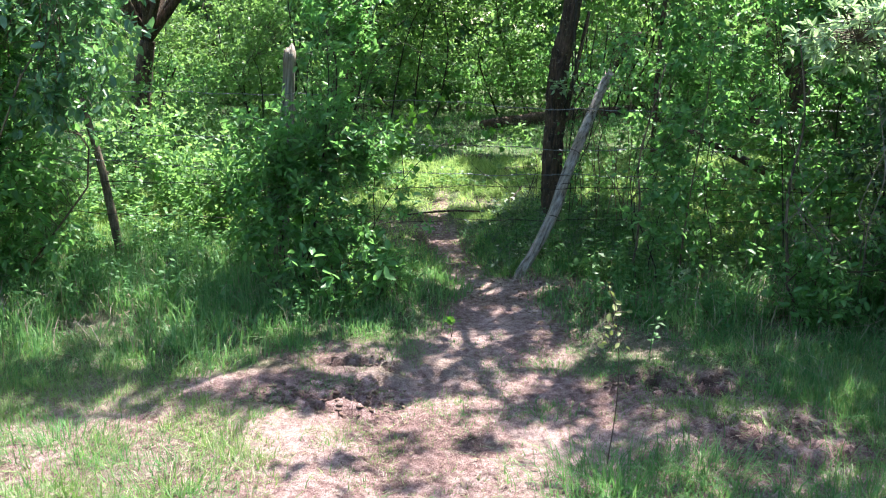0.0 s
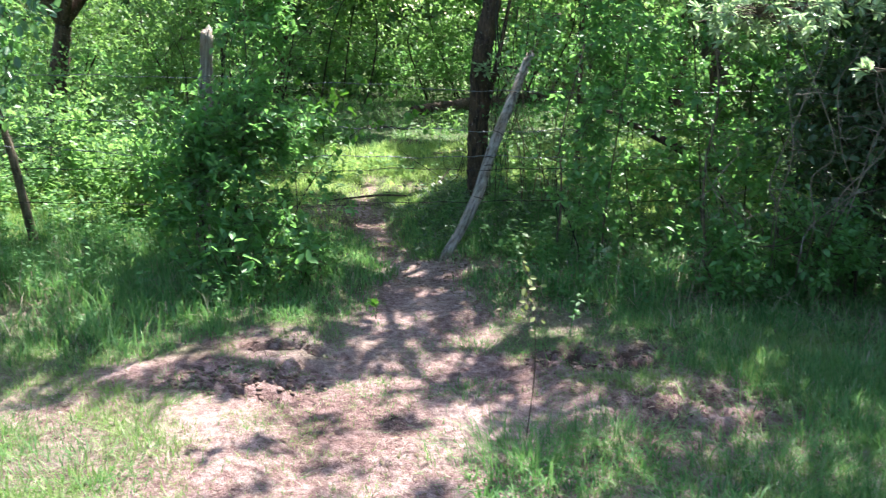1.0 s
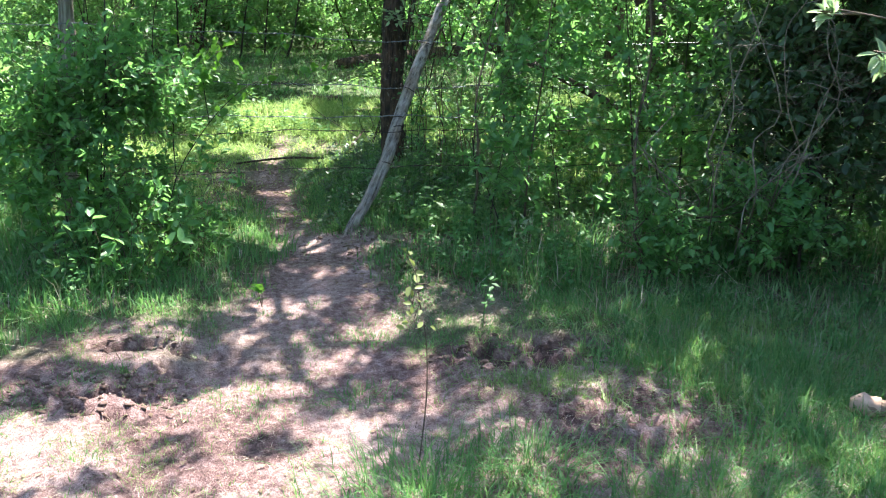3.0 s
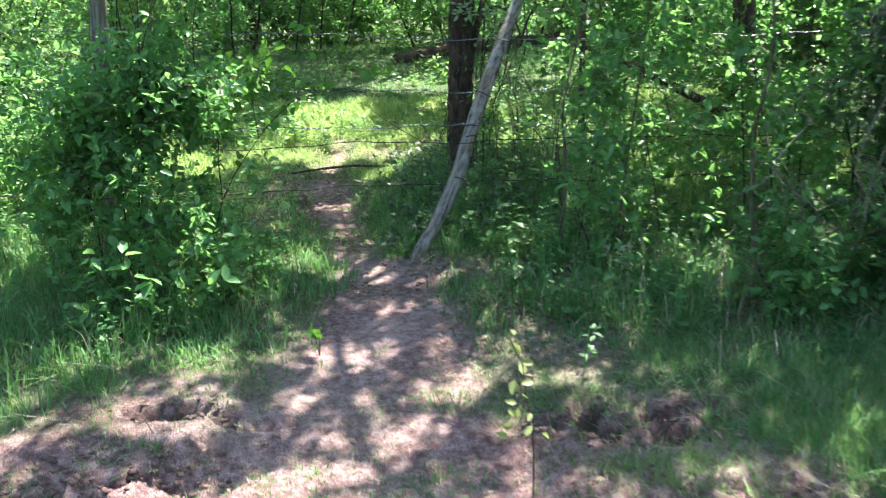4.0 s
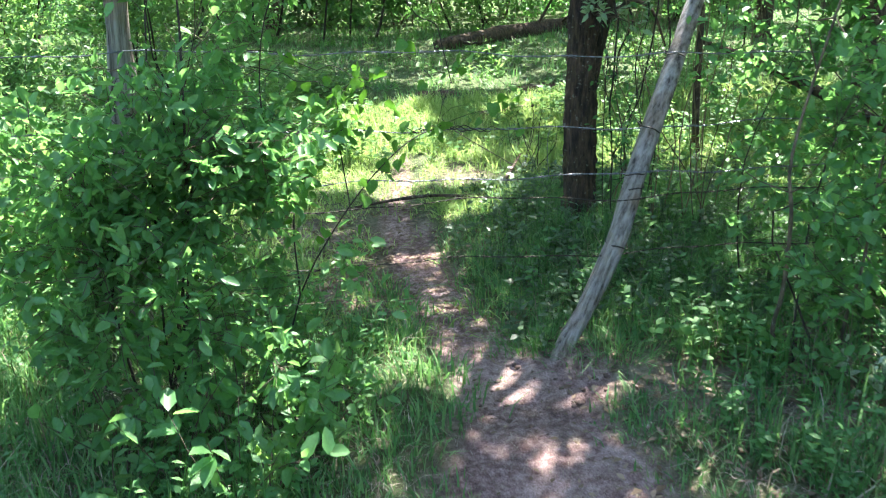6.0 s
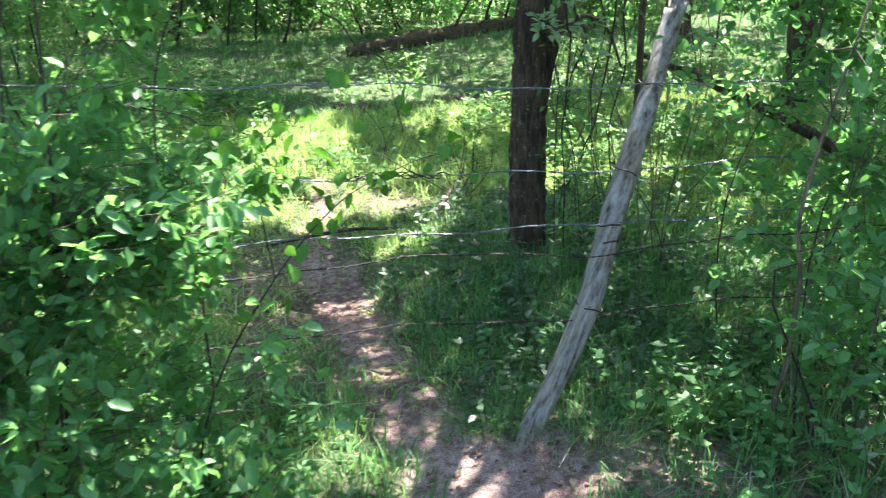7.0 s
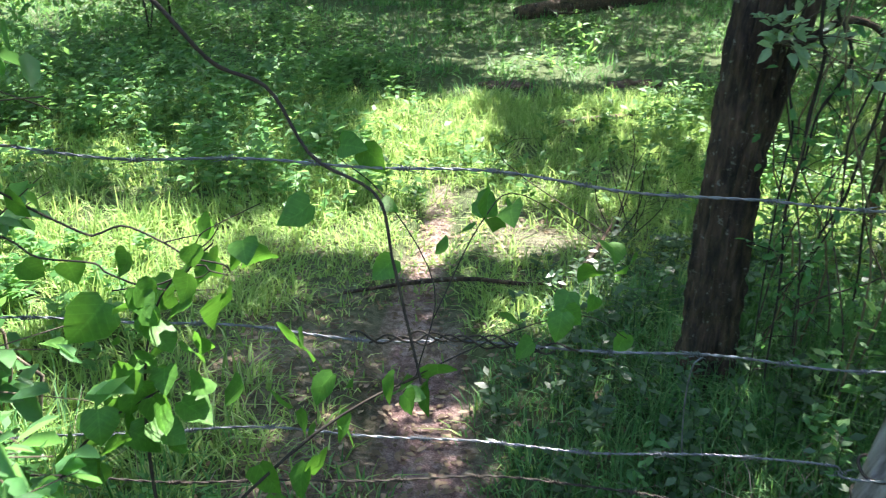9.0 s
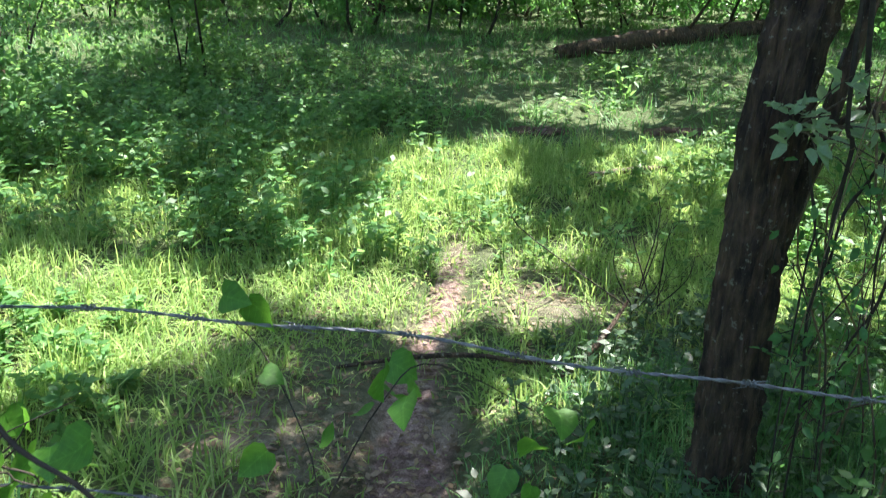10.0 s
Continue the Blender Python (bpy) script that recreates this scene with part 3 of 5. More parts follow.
barbed_wire([(-3.2, FENCE_Y, 0.23), (-2.30, 5.69, 0.25), (-1.16, 5.67, 0.22), (-0.6, FENCE_Y, 0.205), (0.1, FENCE_Y, 0.225), (0.60, 5.64, 0.26), (1.6, 5.76, 0.23), (3.2, 5.8, 0.22)],
            "thin dull barbed wire strand low above the footpath", WIRE_DARK, first=0.8)


# rusty splice wound round the second strand, and a stay between two strands
splice = thing("wire_splice", (0.0, FENCE_Y, 0.725), "rusty tangled splice wound round a barbed wire strand", "wire")
for k in range(3):
    x = np.linspace(-0.14 + 0.03 * k, 0.14 + 0.04 * k, 40)
    a = x * 90 + k * 2
    q = np.stack([x, FENCE_Y + 0.006 * np.cos(a), 0.727 - 0.025 * x + 0.007 * np.sin(a) + 0.006 * np.sin(x * 23 + k)], -1)
    v, f = tubes(q[None], np.full((1, 40), 0.0018), 5)
    part_of("winding", v, f, WIRE_DARK, splice, smooth=True)
stay = thing("stay_wire", (0.39, FENCE_Y, 0.71), "thin bent stay wire hanging between two strands", "wire")
q = smooth_path([(0.405, FENCE_Y, 0.715), (0.39, FENCE_Y - 0.004, 0.70), (0.385, FENCE_Y - 0.006, 0.64), (0.39, FENCE_Y - 0.004, 0.56), (0.395, FENCE_Y, 0.53)], 16)
v, f = tubes(q[None], np.full((1, 16), 0.0014), 5)
part_of("rod", v, f, WIRE, stay, smooth=True)


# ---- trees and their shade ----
# sun patches on the ground, as (x, y, half width, half depth, openness); unseen crowns are opened above them
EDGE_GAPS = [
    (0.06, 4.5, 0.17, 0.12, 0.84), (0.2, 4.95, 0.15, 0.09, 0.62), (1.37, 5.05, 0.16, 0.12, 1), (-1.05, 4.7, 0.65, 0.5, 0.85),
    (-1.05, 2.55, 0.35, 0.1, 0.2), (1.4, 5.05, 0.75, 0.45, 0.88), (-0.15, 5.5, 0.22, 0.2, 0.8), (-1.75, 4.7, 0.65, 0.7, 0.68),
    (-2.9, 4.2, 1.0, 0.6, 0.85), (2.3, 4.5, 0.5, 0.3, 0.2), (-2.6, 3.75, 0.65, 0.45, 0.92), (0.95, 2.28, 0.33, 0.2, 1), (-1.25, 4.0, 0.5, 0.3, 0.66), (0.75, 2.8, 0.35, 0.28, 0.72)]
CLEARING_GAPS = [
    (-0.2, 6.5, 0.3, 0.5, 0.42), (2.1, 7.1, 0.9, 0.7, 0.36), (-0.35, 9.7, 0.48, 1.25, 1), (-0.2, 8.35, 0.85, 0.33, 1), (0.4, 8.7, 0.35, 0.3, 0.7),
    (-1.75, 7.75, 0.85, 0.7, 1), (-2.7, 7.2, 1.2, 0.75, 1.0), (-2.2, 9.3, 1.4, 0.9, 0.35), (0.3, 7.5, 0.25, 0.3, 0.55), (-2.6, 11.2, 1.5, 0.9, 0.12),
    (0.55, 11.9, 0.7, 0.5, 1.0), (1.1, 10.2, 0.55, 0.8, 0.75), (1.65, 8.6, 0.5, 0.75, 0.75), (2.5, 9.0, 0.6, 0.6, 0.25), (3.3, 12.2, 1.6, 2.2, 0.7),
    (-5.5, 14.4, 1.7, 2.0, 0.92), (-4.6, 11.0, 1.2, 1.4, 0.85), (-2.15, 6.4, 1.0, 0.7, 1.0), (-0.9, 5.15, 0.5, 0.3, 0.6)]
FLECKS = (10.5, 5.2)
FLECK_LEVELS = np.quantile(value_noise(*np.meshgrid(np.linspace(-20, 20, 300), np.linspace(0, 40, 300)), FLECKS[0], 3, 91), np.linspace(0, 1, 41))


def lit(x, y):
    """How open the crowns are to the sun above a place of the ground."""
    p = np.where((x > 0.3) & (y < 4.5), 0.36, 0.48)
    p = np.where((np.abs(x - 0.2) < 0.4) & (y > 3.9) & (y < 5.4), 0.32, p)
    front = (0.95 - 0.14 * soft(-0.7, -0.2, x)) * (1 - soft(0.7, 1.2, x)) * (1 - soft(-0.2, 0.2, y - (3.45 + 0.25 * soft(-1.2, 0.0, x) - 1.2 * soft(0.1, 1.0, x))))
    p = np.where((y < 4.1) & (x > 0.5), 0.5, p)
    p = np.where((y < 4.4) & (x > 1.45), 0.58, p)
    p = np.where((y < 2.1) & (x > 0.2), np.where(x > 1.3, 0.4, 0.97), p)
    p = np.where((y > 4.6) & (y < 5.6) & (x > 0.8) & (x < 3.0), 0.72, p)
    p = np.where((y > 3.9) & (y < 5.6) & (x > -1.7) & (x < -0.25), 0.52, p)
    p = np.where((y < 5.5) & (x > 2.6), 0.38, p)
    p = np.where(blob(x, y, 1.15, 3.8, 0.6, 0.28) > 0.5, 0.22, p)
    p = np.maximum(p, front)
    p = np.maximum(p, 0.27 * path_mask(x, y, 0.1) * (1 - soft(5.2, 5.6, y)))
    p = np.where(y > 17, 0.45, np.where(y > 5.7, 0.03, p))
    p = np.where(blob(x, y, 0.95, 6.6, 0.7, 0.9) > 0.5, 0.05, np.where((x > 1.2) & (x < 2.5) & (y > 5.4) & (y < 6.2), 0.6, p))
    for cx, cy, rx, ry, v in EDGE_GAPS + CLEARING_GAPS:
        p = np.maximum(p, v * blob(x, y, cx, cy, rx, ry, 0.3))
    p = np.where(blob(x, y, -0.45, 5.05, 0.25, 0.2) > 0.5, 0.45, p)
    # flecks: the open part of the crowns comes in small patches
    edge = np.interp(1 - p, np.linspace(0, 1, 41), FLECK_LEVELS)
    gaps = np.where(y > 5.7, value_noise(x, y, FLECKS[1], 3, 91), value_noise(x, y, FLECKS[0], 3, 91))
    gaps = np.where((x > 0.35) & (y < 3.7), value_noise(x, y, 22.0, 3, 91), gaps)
    # crowns here are thinned at a fine grain, to even out the half light
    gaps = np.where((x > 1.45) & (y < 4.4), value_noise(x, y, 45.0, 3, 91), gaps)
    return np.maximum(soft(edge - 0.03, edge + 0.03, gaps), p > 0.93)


def limbs(root, trunk_top, targets, radius, bark):
    """Limbs that bend from a trunk out to places in the crown."""
    for q in targets:
        mid = (np.array(trunk_top) + q) / 2 + rng.normal(scale=0.25, size=3) + np.array([0, 0, 0.3])
        path = smooth_path([trunk_top, mid, q], 9)
        v, f = tubes(path[None], np.linspace(radius, 0.012, 9)[None], 7, 0.05)
        part_of("limb", v, f, bark, root, smooth=True)


TREES = []


def tree(label, trunk, radii, crown, n_limbs=7, bark=BARK_DARK, name="tree", sides=14, relief=False):
    """A tree: an uneven trunk with its limbs; its crown is leafed below."""
    root = thing(name, trunk[0], label, "tree")
    k = 24
    p = smooth_path(trunk, k)
    r = np.interp(np.linspace(0, 1, k), np.linspace(0, 1, len(radii)), radii)
    if relief:
        # furrowed bark with plates, wider at the foot
        k = 260
        p, r = smooth_path(trunk, k), np.interp(np.linspace(0, 1, k), np.linspace(0, 1, k // 10), smooth_path([(q, 0, 0) for q in np.interp(np.linspace(0, 1, 8), np.linspace(0, 1, len(radii)), radii)], k // 10)[:, 0])
        w = np.linspace(0, 2 * np.pi, sides, endpoint=False)
        s = np.linalg.norm(p - p[0], axis=1)
        around, up = np.meshgrid(w, s)
        ridges = np.abs(value_noise(around * 9 + 1.6 * np.sin(up * 6), up * 3.2, 1.0, 3, 7) - 0.5)
        plates = value_noise(around * 6, up * 14, 1.0, 3, 17)
        rr = r[:, None] * (0.74 + 0.85 * ridges + 0.16 * plates + 0.06 * np.cos(3 * around + 2 * up))
        V = p[:, None] + rr[..., None] * np.stack([np.cos(around), np.sin(around), 0 * around], -1)
        i, j, j2 = np.arange(k - 1)[:, None] * sides, np.arange(sides), (np.arange(sides) + 1) % sides
        v, f = V.reshape(-1, 3), np.stack([i + j, i + j2, i + sides + j2, i + sides + j], -1).reshape(-1, 4)
    else:
        v, f = capped(p, r, sides, 0.05)
    part_of("trunk", v, f, bark, root, smooth=not relief)
    c, rad = np.array(crown[0]), np.array(crown[1])
    ends = c + rad * unit(rng.normal(size=(n_limbs, 3))) * 0.75
    ends[:, 2] = np.maximum(ends[:, 2], c[2] - 0.4 * rad[2])
    limbs(root, p[-1], ends, radii[-1] * 0.6, bark)
    TREES.append((root, c, rad))
    return root


tree("dark-barked tree with a flaring trunk behind the leaning post",
     [(0.72, 6.92, -0.3), (0.73, 6.9, -0.1), (0.735, 6.9, 0.3), (0.74, 6.9, 0.85), (0.775, 6.9, 1.28), (0.85, 6.92, 1.7), (0.97, 6.95, 3.2)], [0.12, 0.096, 0.080, 0.075, 0.072, 0.07, 0.055], ((0.8, 7.0, 4.2), (2.6, 2.3, 1.5)), sides=56, relief=True)
main = bpy.data.objects["tree"]
for points, radii in (([(0.775, 6.9, 0.62), (0.81, 6.89, 0.80), (0.85, 6.89, 0.98), (0.885, 6.9, 1.14), (0.97, 6.92, 1.6)], [0.03, 0.024, 0.019, 0.013]), ([(0.85, 6.9, 0.98), (0.95, 6.86, 1.06), (1.05, 6.84, 1.02), (1.12, 6.82, 0.85)], [0.012, 0.009, 0.005])):
    q = smooth_path(points, 14)
    v, f = capped(q, np.interp(np.linspace(0, 1, 14), np.linspace(0, 1, len(radii)), radii), 12, 0.07)
    part_of("limb", v, f, BARK_DARK, main, smooth=True)
tree("dark forked tree with spreading limbs among the brush",
     [(-4.2, 11.2, -0.3), (-4.15, 11.2, 0.3), (-4.08, 11.2, 0.8), (-3.98, 11.2, 1.3)], [0.16, 0.13, 0.115, 0.095], ((-3.6, 10.9, 3.2), (2.2, 1.6, 1.4)), 11)
tree("slim dark tree trunk in the thicket",
     [(1.88, 8.5, -0.3), (1.85, 8.5, 0.4), (1.86, 8.5, 1.5), (2.0, 8.7, 3.2)], [0.032, 0.024, 0.021, 0.02], ((2.6, 10.8, 4.3), (2.8, 2.8, 1.5)))
# trunk added to hold up part of the shading crowns
tree("dark tree added behind the thicket to carry a shading crown",
     [(3.7, 9.8, -0.3), (3.7, 9.8, 0.4), (3.65, 9.8, 1.5), (3.6, 9.6, 3.2)], [0.14, 0.11, 0.1, 0.08], ((4.4, 7.2, 4.3), (2.6, 2.4, 1.5)))
# an unseen trunk, added as bearer for the shade above
tree("dark-barked tree added in the brush to carry a shading crown",
     [(-3.5, 6.6, -0.3), (-3.5, 6.6, 0.3), (-3.45, 6.6, 1.4), (-3.3, 6.6, 3.0)], [0.15, 0.12, 0.1, 0.08], ((-2.9, 6.8, 4.2), (2.6, 2.2, 1.5)))
# two more added trees, kept only for crowns that cast shade
tree("slim dark tree added at the far edge to carry a shading crown",
     [(-2.3, 17.6, -0.3), (-2.3, 17.6, 0.4), (-2.1, 17.6, 1.5), (-1.5, 17.0, 3.2)], [0.14, 0.11, 0.1, 0.07], ((-0.4, 13.6, 4.3), (3.0, 2.6, 1.6)))
tree("slim dark tree added at the far edge to carry a shading crown",
     [(4.6, 14.2, -0.3), (4.6, 14.2, 0.4), (4.65, 14.2, 1.5), (4.4, 14.2, 3.2)], [0.14, 0.11, 0.1, 0.07], ((5.0, 13.4, 4.3), (2.8, 2.6, 1.6)))
tree("tree in leaf overhanging the open ground",
     [(3.6, 3.2, -0.3), (3.6, 3.2, 0.3), (3.5, 3.2, 1.4), (3.2, 3.1, 2.6)], [0.12, 0.1, 0.09, 0.06], ((3.0, 4.4, 3.9), (1.9, 2.0, 1.2)))

# crowns, out of view: clumps set along the sun's way, thinned to lay sun patches
to_sun = np.array(TO_SUN)
reseed(5)


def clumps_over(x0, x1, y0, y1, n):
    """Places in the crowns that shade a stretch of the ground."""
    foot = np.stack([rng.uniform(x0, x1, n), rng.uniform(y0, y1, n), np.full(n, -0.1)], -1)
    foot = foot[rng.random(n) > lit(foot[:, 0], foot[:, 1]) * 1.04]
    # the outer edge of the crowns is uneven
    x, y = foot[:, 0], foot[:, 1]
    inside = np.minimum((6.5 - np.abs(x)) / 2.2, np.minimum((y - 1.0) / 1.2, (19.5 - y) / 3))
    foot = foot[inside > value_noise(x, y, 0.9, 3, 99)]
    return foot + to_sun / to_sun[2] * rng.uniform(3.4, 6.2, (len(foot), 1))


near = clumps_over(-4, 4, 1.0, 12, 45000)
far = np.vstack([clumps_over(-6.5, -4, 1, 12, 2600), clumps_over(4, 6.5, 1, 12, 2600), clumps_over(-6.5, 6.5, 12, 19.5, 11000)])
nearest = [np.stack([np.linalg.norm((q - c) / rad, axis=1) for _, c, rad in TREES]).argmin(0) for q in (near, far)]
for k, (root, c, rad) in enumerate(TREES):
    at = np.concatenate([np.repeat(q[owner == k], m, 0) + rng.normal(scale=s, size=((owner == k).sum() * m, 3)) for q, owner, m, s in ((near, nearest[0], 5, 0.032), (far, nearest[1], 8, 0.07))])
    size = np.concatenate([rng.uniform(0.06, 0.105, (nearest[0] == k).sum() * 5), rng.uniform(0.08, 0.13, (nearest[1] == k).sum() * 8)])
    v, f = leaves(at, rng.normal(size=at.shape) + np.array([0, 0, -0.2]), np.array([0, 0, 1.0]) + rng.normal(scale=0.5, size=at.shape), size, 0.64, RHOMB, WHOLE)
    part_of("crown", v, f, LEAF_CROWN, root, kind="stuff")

# ---- shrubs ----
shrub("shrub", "dense green leafy shrub grown through the fence beside the footpath", (-0.95, 5.25, -0.1),
      [((-0.88, 5.2, 0.40), (0.46, 0.38, 0.48)), ((-0.70, 5.3, 1.05), (0.23, 0.34, 0.55)), ((-0.50, 5.12, 0.20), (0.32, 0.32, 0.36)), ((-0.70, 5.35, 1.7), (0.24, 0.3, 0.5)), ((-1.05, 5.3, 0.72), (0.36, 0.3, 0.32)), ((-0.56, 5.15, 0.66), (0.19, 0.16, 0.3))],
      980, 20, 0.047, LEAF_SHRUB, 5, 0.2, sigma=0.09, cut=-0.06, scale=3.2, stem_r=0.0055, stem_mat=TWIG_DARK)
shrub("shrub", "dark leafy shrub with hanging leaves beside a leaning post", (-3.1, 5.0, -0.1),
      [((-2.95, 5.0, 0.6), (0.75, 0.55, 0.8)), ((-2.75, 4.9, 1.5), (0.85, 0.55, 0.7))], 1150, 16, 0.06, LEAF_SHRUB, 7, 0.5, cut=-0.12)
shrub("shrub", "leafy young shrub in the fence beside the dark tree", (1.6, 6.1, -0.1),
      [((1.5, 6.0, 0.95), (0.52, 0.35, 0.85)), ((1.65, 6.1, 1.75), (0.55, 0.4, 0.5)), ((1.7, 5.8, 0.15), (0.45, 0.3, 0.25))], 430, 16, 0.050, LEAF_SHRUB, 3, 0.4, cut=0.03, scale=3.0, ratio=0.6, stem_mat=TWIG_DARK, stem_r=0.0042)
shrub("shrub", "tall leafy shrub in the thicket with thin pale stems", (2.2, 5.5, -0.1),
      [((2.2, 5.4, 0.9), (0.55, 0.5, 0.95)), ((2.25, 5.5, 1.9), (0.7, 0.5, 0.6))], 540, 16, 0.052, LEAF_SHRUB, 3, 0.4, cut=0.03, scale=3.0, ratio=0.6, stem_mat=TWIG_DARK, stem_r=0.0045)
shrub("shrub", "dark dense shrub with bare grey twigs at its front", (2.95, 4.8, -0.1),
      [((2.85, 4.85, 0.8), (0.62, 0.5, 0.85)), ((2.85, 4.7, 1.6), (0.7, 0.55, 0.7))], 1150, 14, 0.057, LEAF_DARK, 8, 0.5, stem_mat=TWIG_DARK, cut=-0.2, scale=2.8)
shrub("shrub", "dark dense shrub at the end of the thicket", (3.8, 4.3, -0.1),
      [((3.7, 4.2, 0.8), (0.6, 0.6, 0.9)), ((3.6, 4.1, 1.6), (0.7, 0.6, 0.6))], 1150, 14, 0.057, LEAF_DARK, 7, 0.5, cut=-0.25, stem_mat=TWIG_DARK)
shrub("shrub", "low leafy shrub at the foot of the thicket", (2.3, 4.55, -0.1),
      [((2.25, 4.55, 0.18), (0.55, 0.3, 0.32))], 260, 20, 0.046, LEAF_SHRUB, 5, 0.4)
shrub("shrub", "low leafy shrub at the foot of the thicket", (3.1, 4.0, -0.1),
      [((3.1, 4.0, 0.2), (0.5, 0.32, 0.36))], 260, 20, 0.048, LEAF_SHRUB, 5, 0.4)
shrub("shrub", "broad-leaved young shrub beside the leaning post", (1.45, 5.3, -0.1),
      [((1.42, 5.3, 0.42), (0.45, 0.3, 0.6)), ((1.62, 5.5, 1.2), (0.38, 0.3, 0.5))], 250, 16, 0.050, LEAF_SHRUB, 3, 0.4, cut=0.1, scale=3.0, ratio=0.6, stem_mat=TWIG_DARK, stem_r=0.0042)
shrub("shrub", "leafy shrub behind the fence in half shade", (3.0, 6.6, -0.1),
      [((2.9, 6.6, 0.9), (0.8, 0.5, 1.0)), ((2.7, 6.7, 1.8), (0.9, 0.5, 0.6))], 620, 16, 0.055, LEAF_LIGHT, 4, 0.5, stem_mat=TWIG_DARK, cut=-0.05)
for x, y, blobs in ((-1.75, 6.55, [((-1.75, 6.55, 0.25), (0.42, 0.32, 0.38))]), (-2.75, 7.3, [((-2.7, 7.3, 0.35), (0.6, 0.45, 0.5))]),
                    (-3.35, 9.7, [((-3.3, 9.7, 0.45), (0.75, 0.5, 0.6))]), (-3.3, 6.5, [((-3.25, 6.5, 0.3), (0.35, 0.3, 0.42))])):
    shrub("bush", "low bright green leafy bush in the sunny clearing", (x, y, -0.12), blobs, 230, 18, 0.06, LEAF_WEED, 5, 0.5, "bush", shape=RHOMB, faces=WHOLE, group="low bushes in the clearing", cut=-0.1, far=True)
# branches of the near trees
shrub("leafy_branch", "leafy branch with broad glossy blue-green leaves hanging before a post", (-3.0, 5.0, 1.75),
      [((-2.08, 4.55, 1.18), (0.36, 0.28, 0.26)), ((-2.35, 4.5, 1.5), (0.55, 0.3, 0.28)), ((-1.75, 4.6, 1.62), (0.35, 0.25, 0.2))], 140, 22, 0.062, LEAF_SHEEN, 4, 0.05, "tree branch", 0.11, 0.52, OVAL, floor=-1.0, stem_r=0.012)
def rosette_branch(label, base, clusters, leaf):
    """A branch whose shoots end in rosettes of narrow leaves; clusters: (centre, radii, rosettes)."""
    root = thing("leafy_branch", base, label, "tree branch")
    for c, rad, n in clusters:
        c = np.array(c)
        w = smooth_path([base, np.array(base) * 0.65 + c * 0.35 + rng.normal(scale=0.07, size=3), np.array(base) * 0.3 + c * 0.7 + rng.normal(scale=0.07, size=3), c], 14)
        v, f = tubes(w[None], np.linspace(0.0055, 0.002, 14)[None], 6, 0.05)
        part_of("shoot", v, f, TWIG, root, smooth=True)
        for e in in_ellipsoids([(c, rad)], n, 0.45):
            q = smooth_path([w[rng.integers(12, 14)], e * 0.6 + c * 0.4 + rng.normal(scale=0.02, size=3), e], 6)
            v, f = tubes(q[None], np.linspace(0.002, 0.001, 6)[None], 4)
            part_of("twig", v, f, TWIG, root)
            m = rng.integers(9, 14)
            axis = unit(e - c + rng.normal(scale=0.08, size=3) + np.array([0, -0.05, 0.02]))
            d = unit(axis * rng.uniform(0.2, 0.9, (m, 1)) + unit(rng.normal(size=(m, 3))) * 0.8)
            v, f = leaves(e - axis * rng.uniform(0, 0.025, (m, 1)), d, np.array([0, -0.45, 1.0]) + rng.normal(scale=0.35, size=(m, 3)), leaf * rng.uniform(0.7, 1.25, m), 0.34, NARROW)
            part_of("leaf_spray", v, f, LEAF_GLOSSY, root, kind="stuff")
    return root


reseed(55)
rosette_branch("sunlit branch with rosettes of narrow glossy pale green leaves", (3.45, 3.25, 1.9),
               [((1.34, 3.05, 1.43), (0.26, 0.2, 0.13), 70), ((1.55, 3.15, 1.5), (0.3, 0.2, 0.14), 50)], 0.04)
rosette_branch("shaded branch with rosettes of narrow glossy green leaves", (3.4, 3.05, 1.1),
               [((1.92, 2.5, 1.22), (0.26, 0.15, 0.12), 34), ((1.505, 2.645, 1.28), (0.03, 0.03, 0.025), 2), ((1.65, 2.585, 1.15), (0.03, 0.03, 0.03), 2), ((2.35, 2.55, 1.35), (0.3, 0.2, 0.2), 16)], 0.052)

for k in range(14):
    x = -10.2 + 1.55 * k + rng.uniform(-0.4, 0.4)
    y = 16.6 + rng.uniform(-0.6, 0.8) - 0.02 * x * x
    h = rng.uniform(1.0, 1.5)
    shrub("brush", "tall sunlit green brush along the far edge of the clearing", (x, y, -0.12),
          [((x, y, h * 0.75), (1.2, 0.9, h * 0.85)), ((x + 0.3, y + 0.2, 1.8 + h * 0.4), (1.3, 0.9, 0.9)), ((x, y + 0.1, 0.3), (1.2, 0.8, 0.45))], 440, 20, 0.076, (LEAF_LIGHT, LEAF_WEED, LEAF_SHRUB)[k % 3], 3, 0.6,
          sigma=0.19, shape=RHOMB, faces=WHOLE, stem_r=0.022, stem_mat=TWIG_DARK, group="brush round the clearing", scale=1.2, far=True)
for k in range(12):
    x = -14 + 2.5 * k + rng.uniform(-0.5, 0.5)
    y = 20.5 + rng.uniform(-1.2, 1.2)
    shrub("brush", "tall green brush deep in the woods", (x, y, -0.12),
          [((x, y, 1.2), (1.7, 1.2, 1.4)), ((x, y, 2.8), (1.8, 1.2, 1.2))], 260, 20, 0.14, (LEAF_WEED, LEAF_LIGHT)[k % 2], 3, 0.8,
          sigma=0.28, shape=RHOMB, faces=WHOLE, stem_r=0.03, stem_mat=TWIG_DARK, group="brush deep in the woods", scale=0.9, far=True)
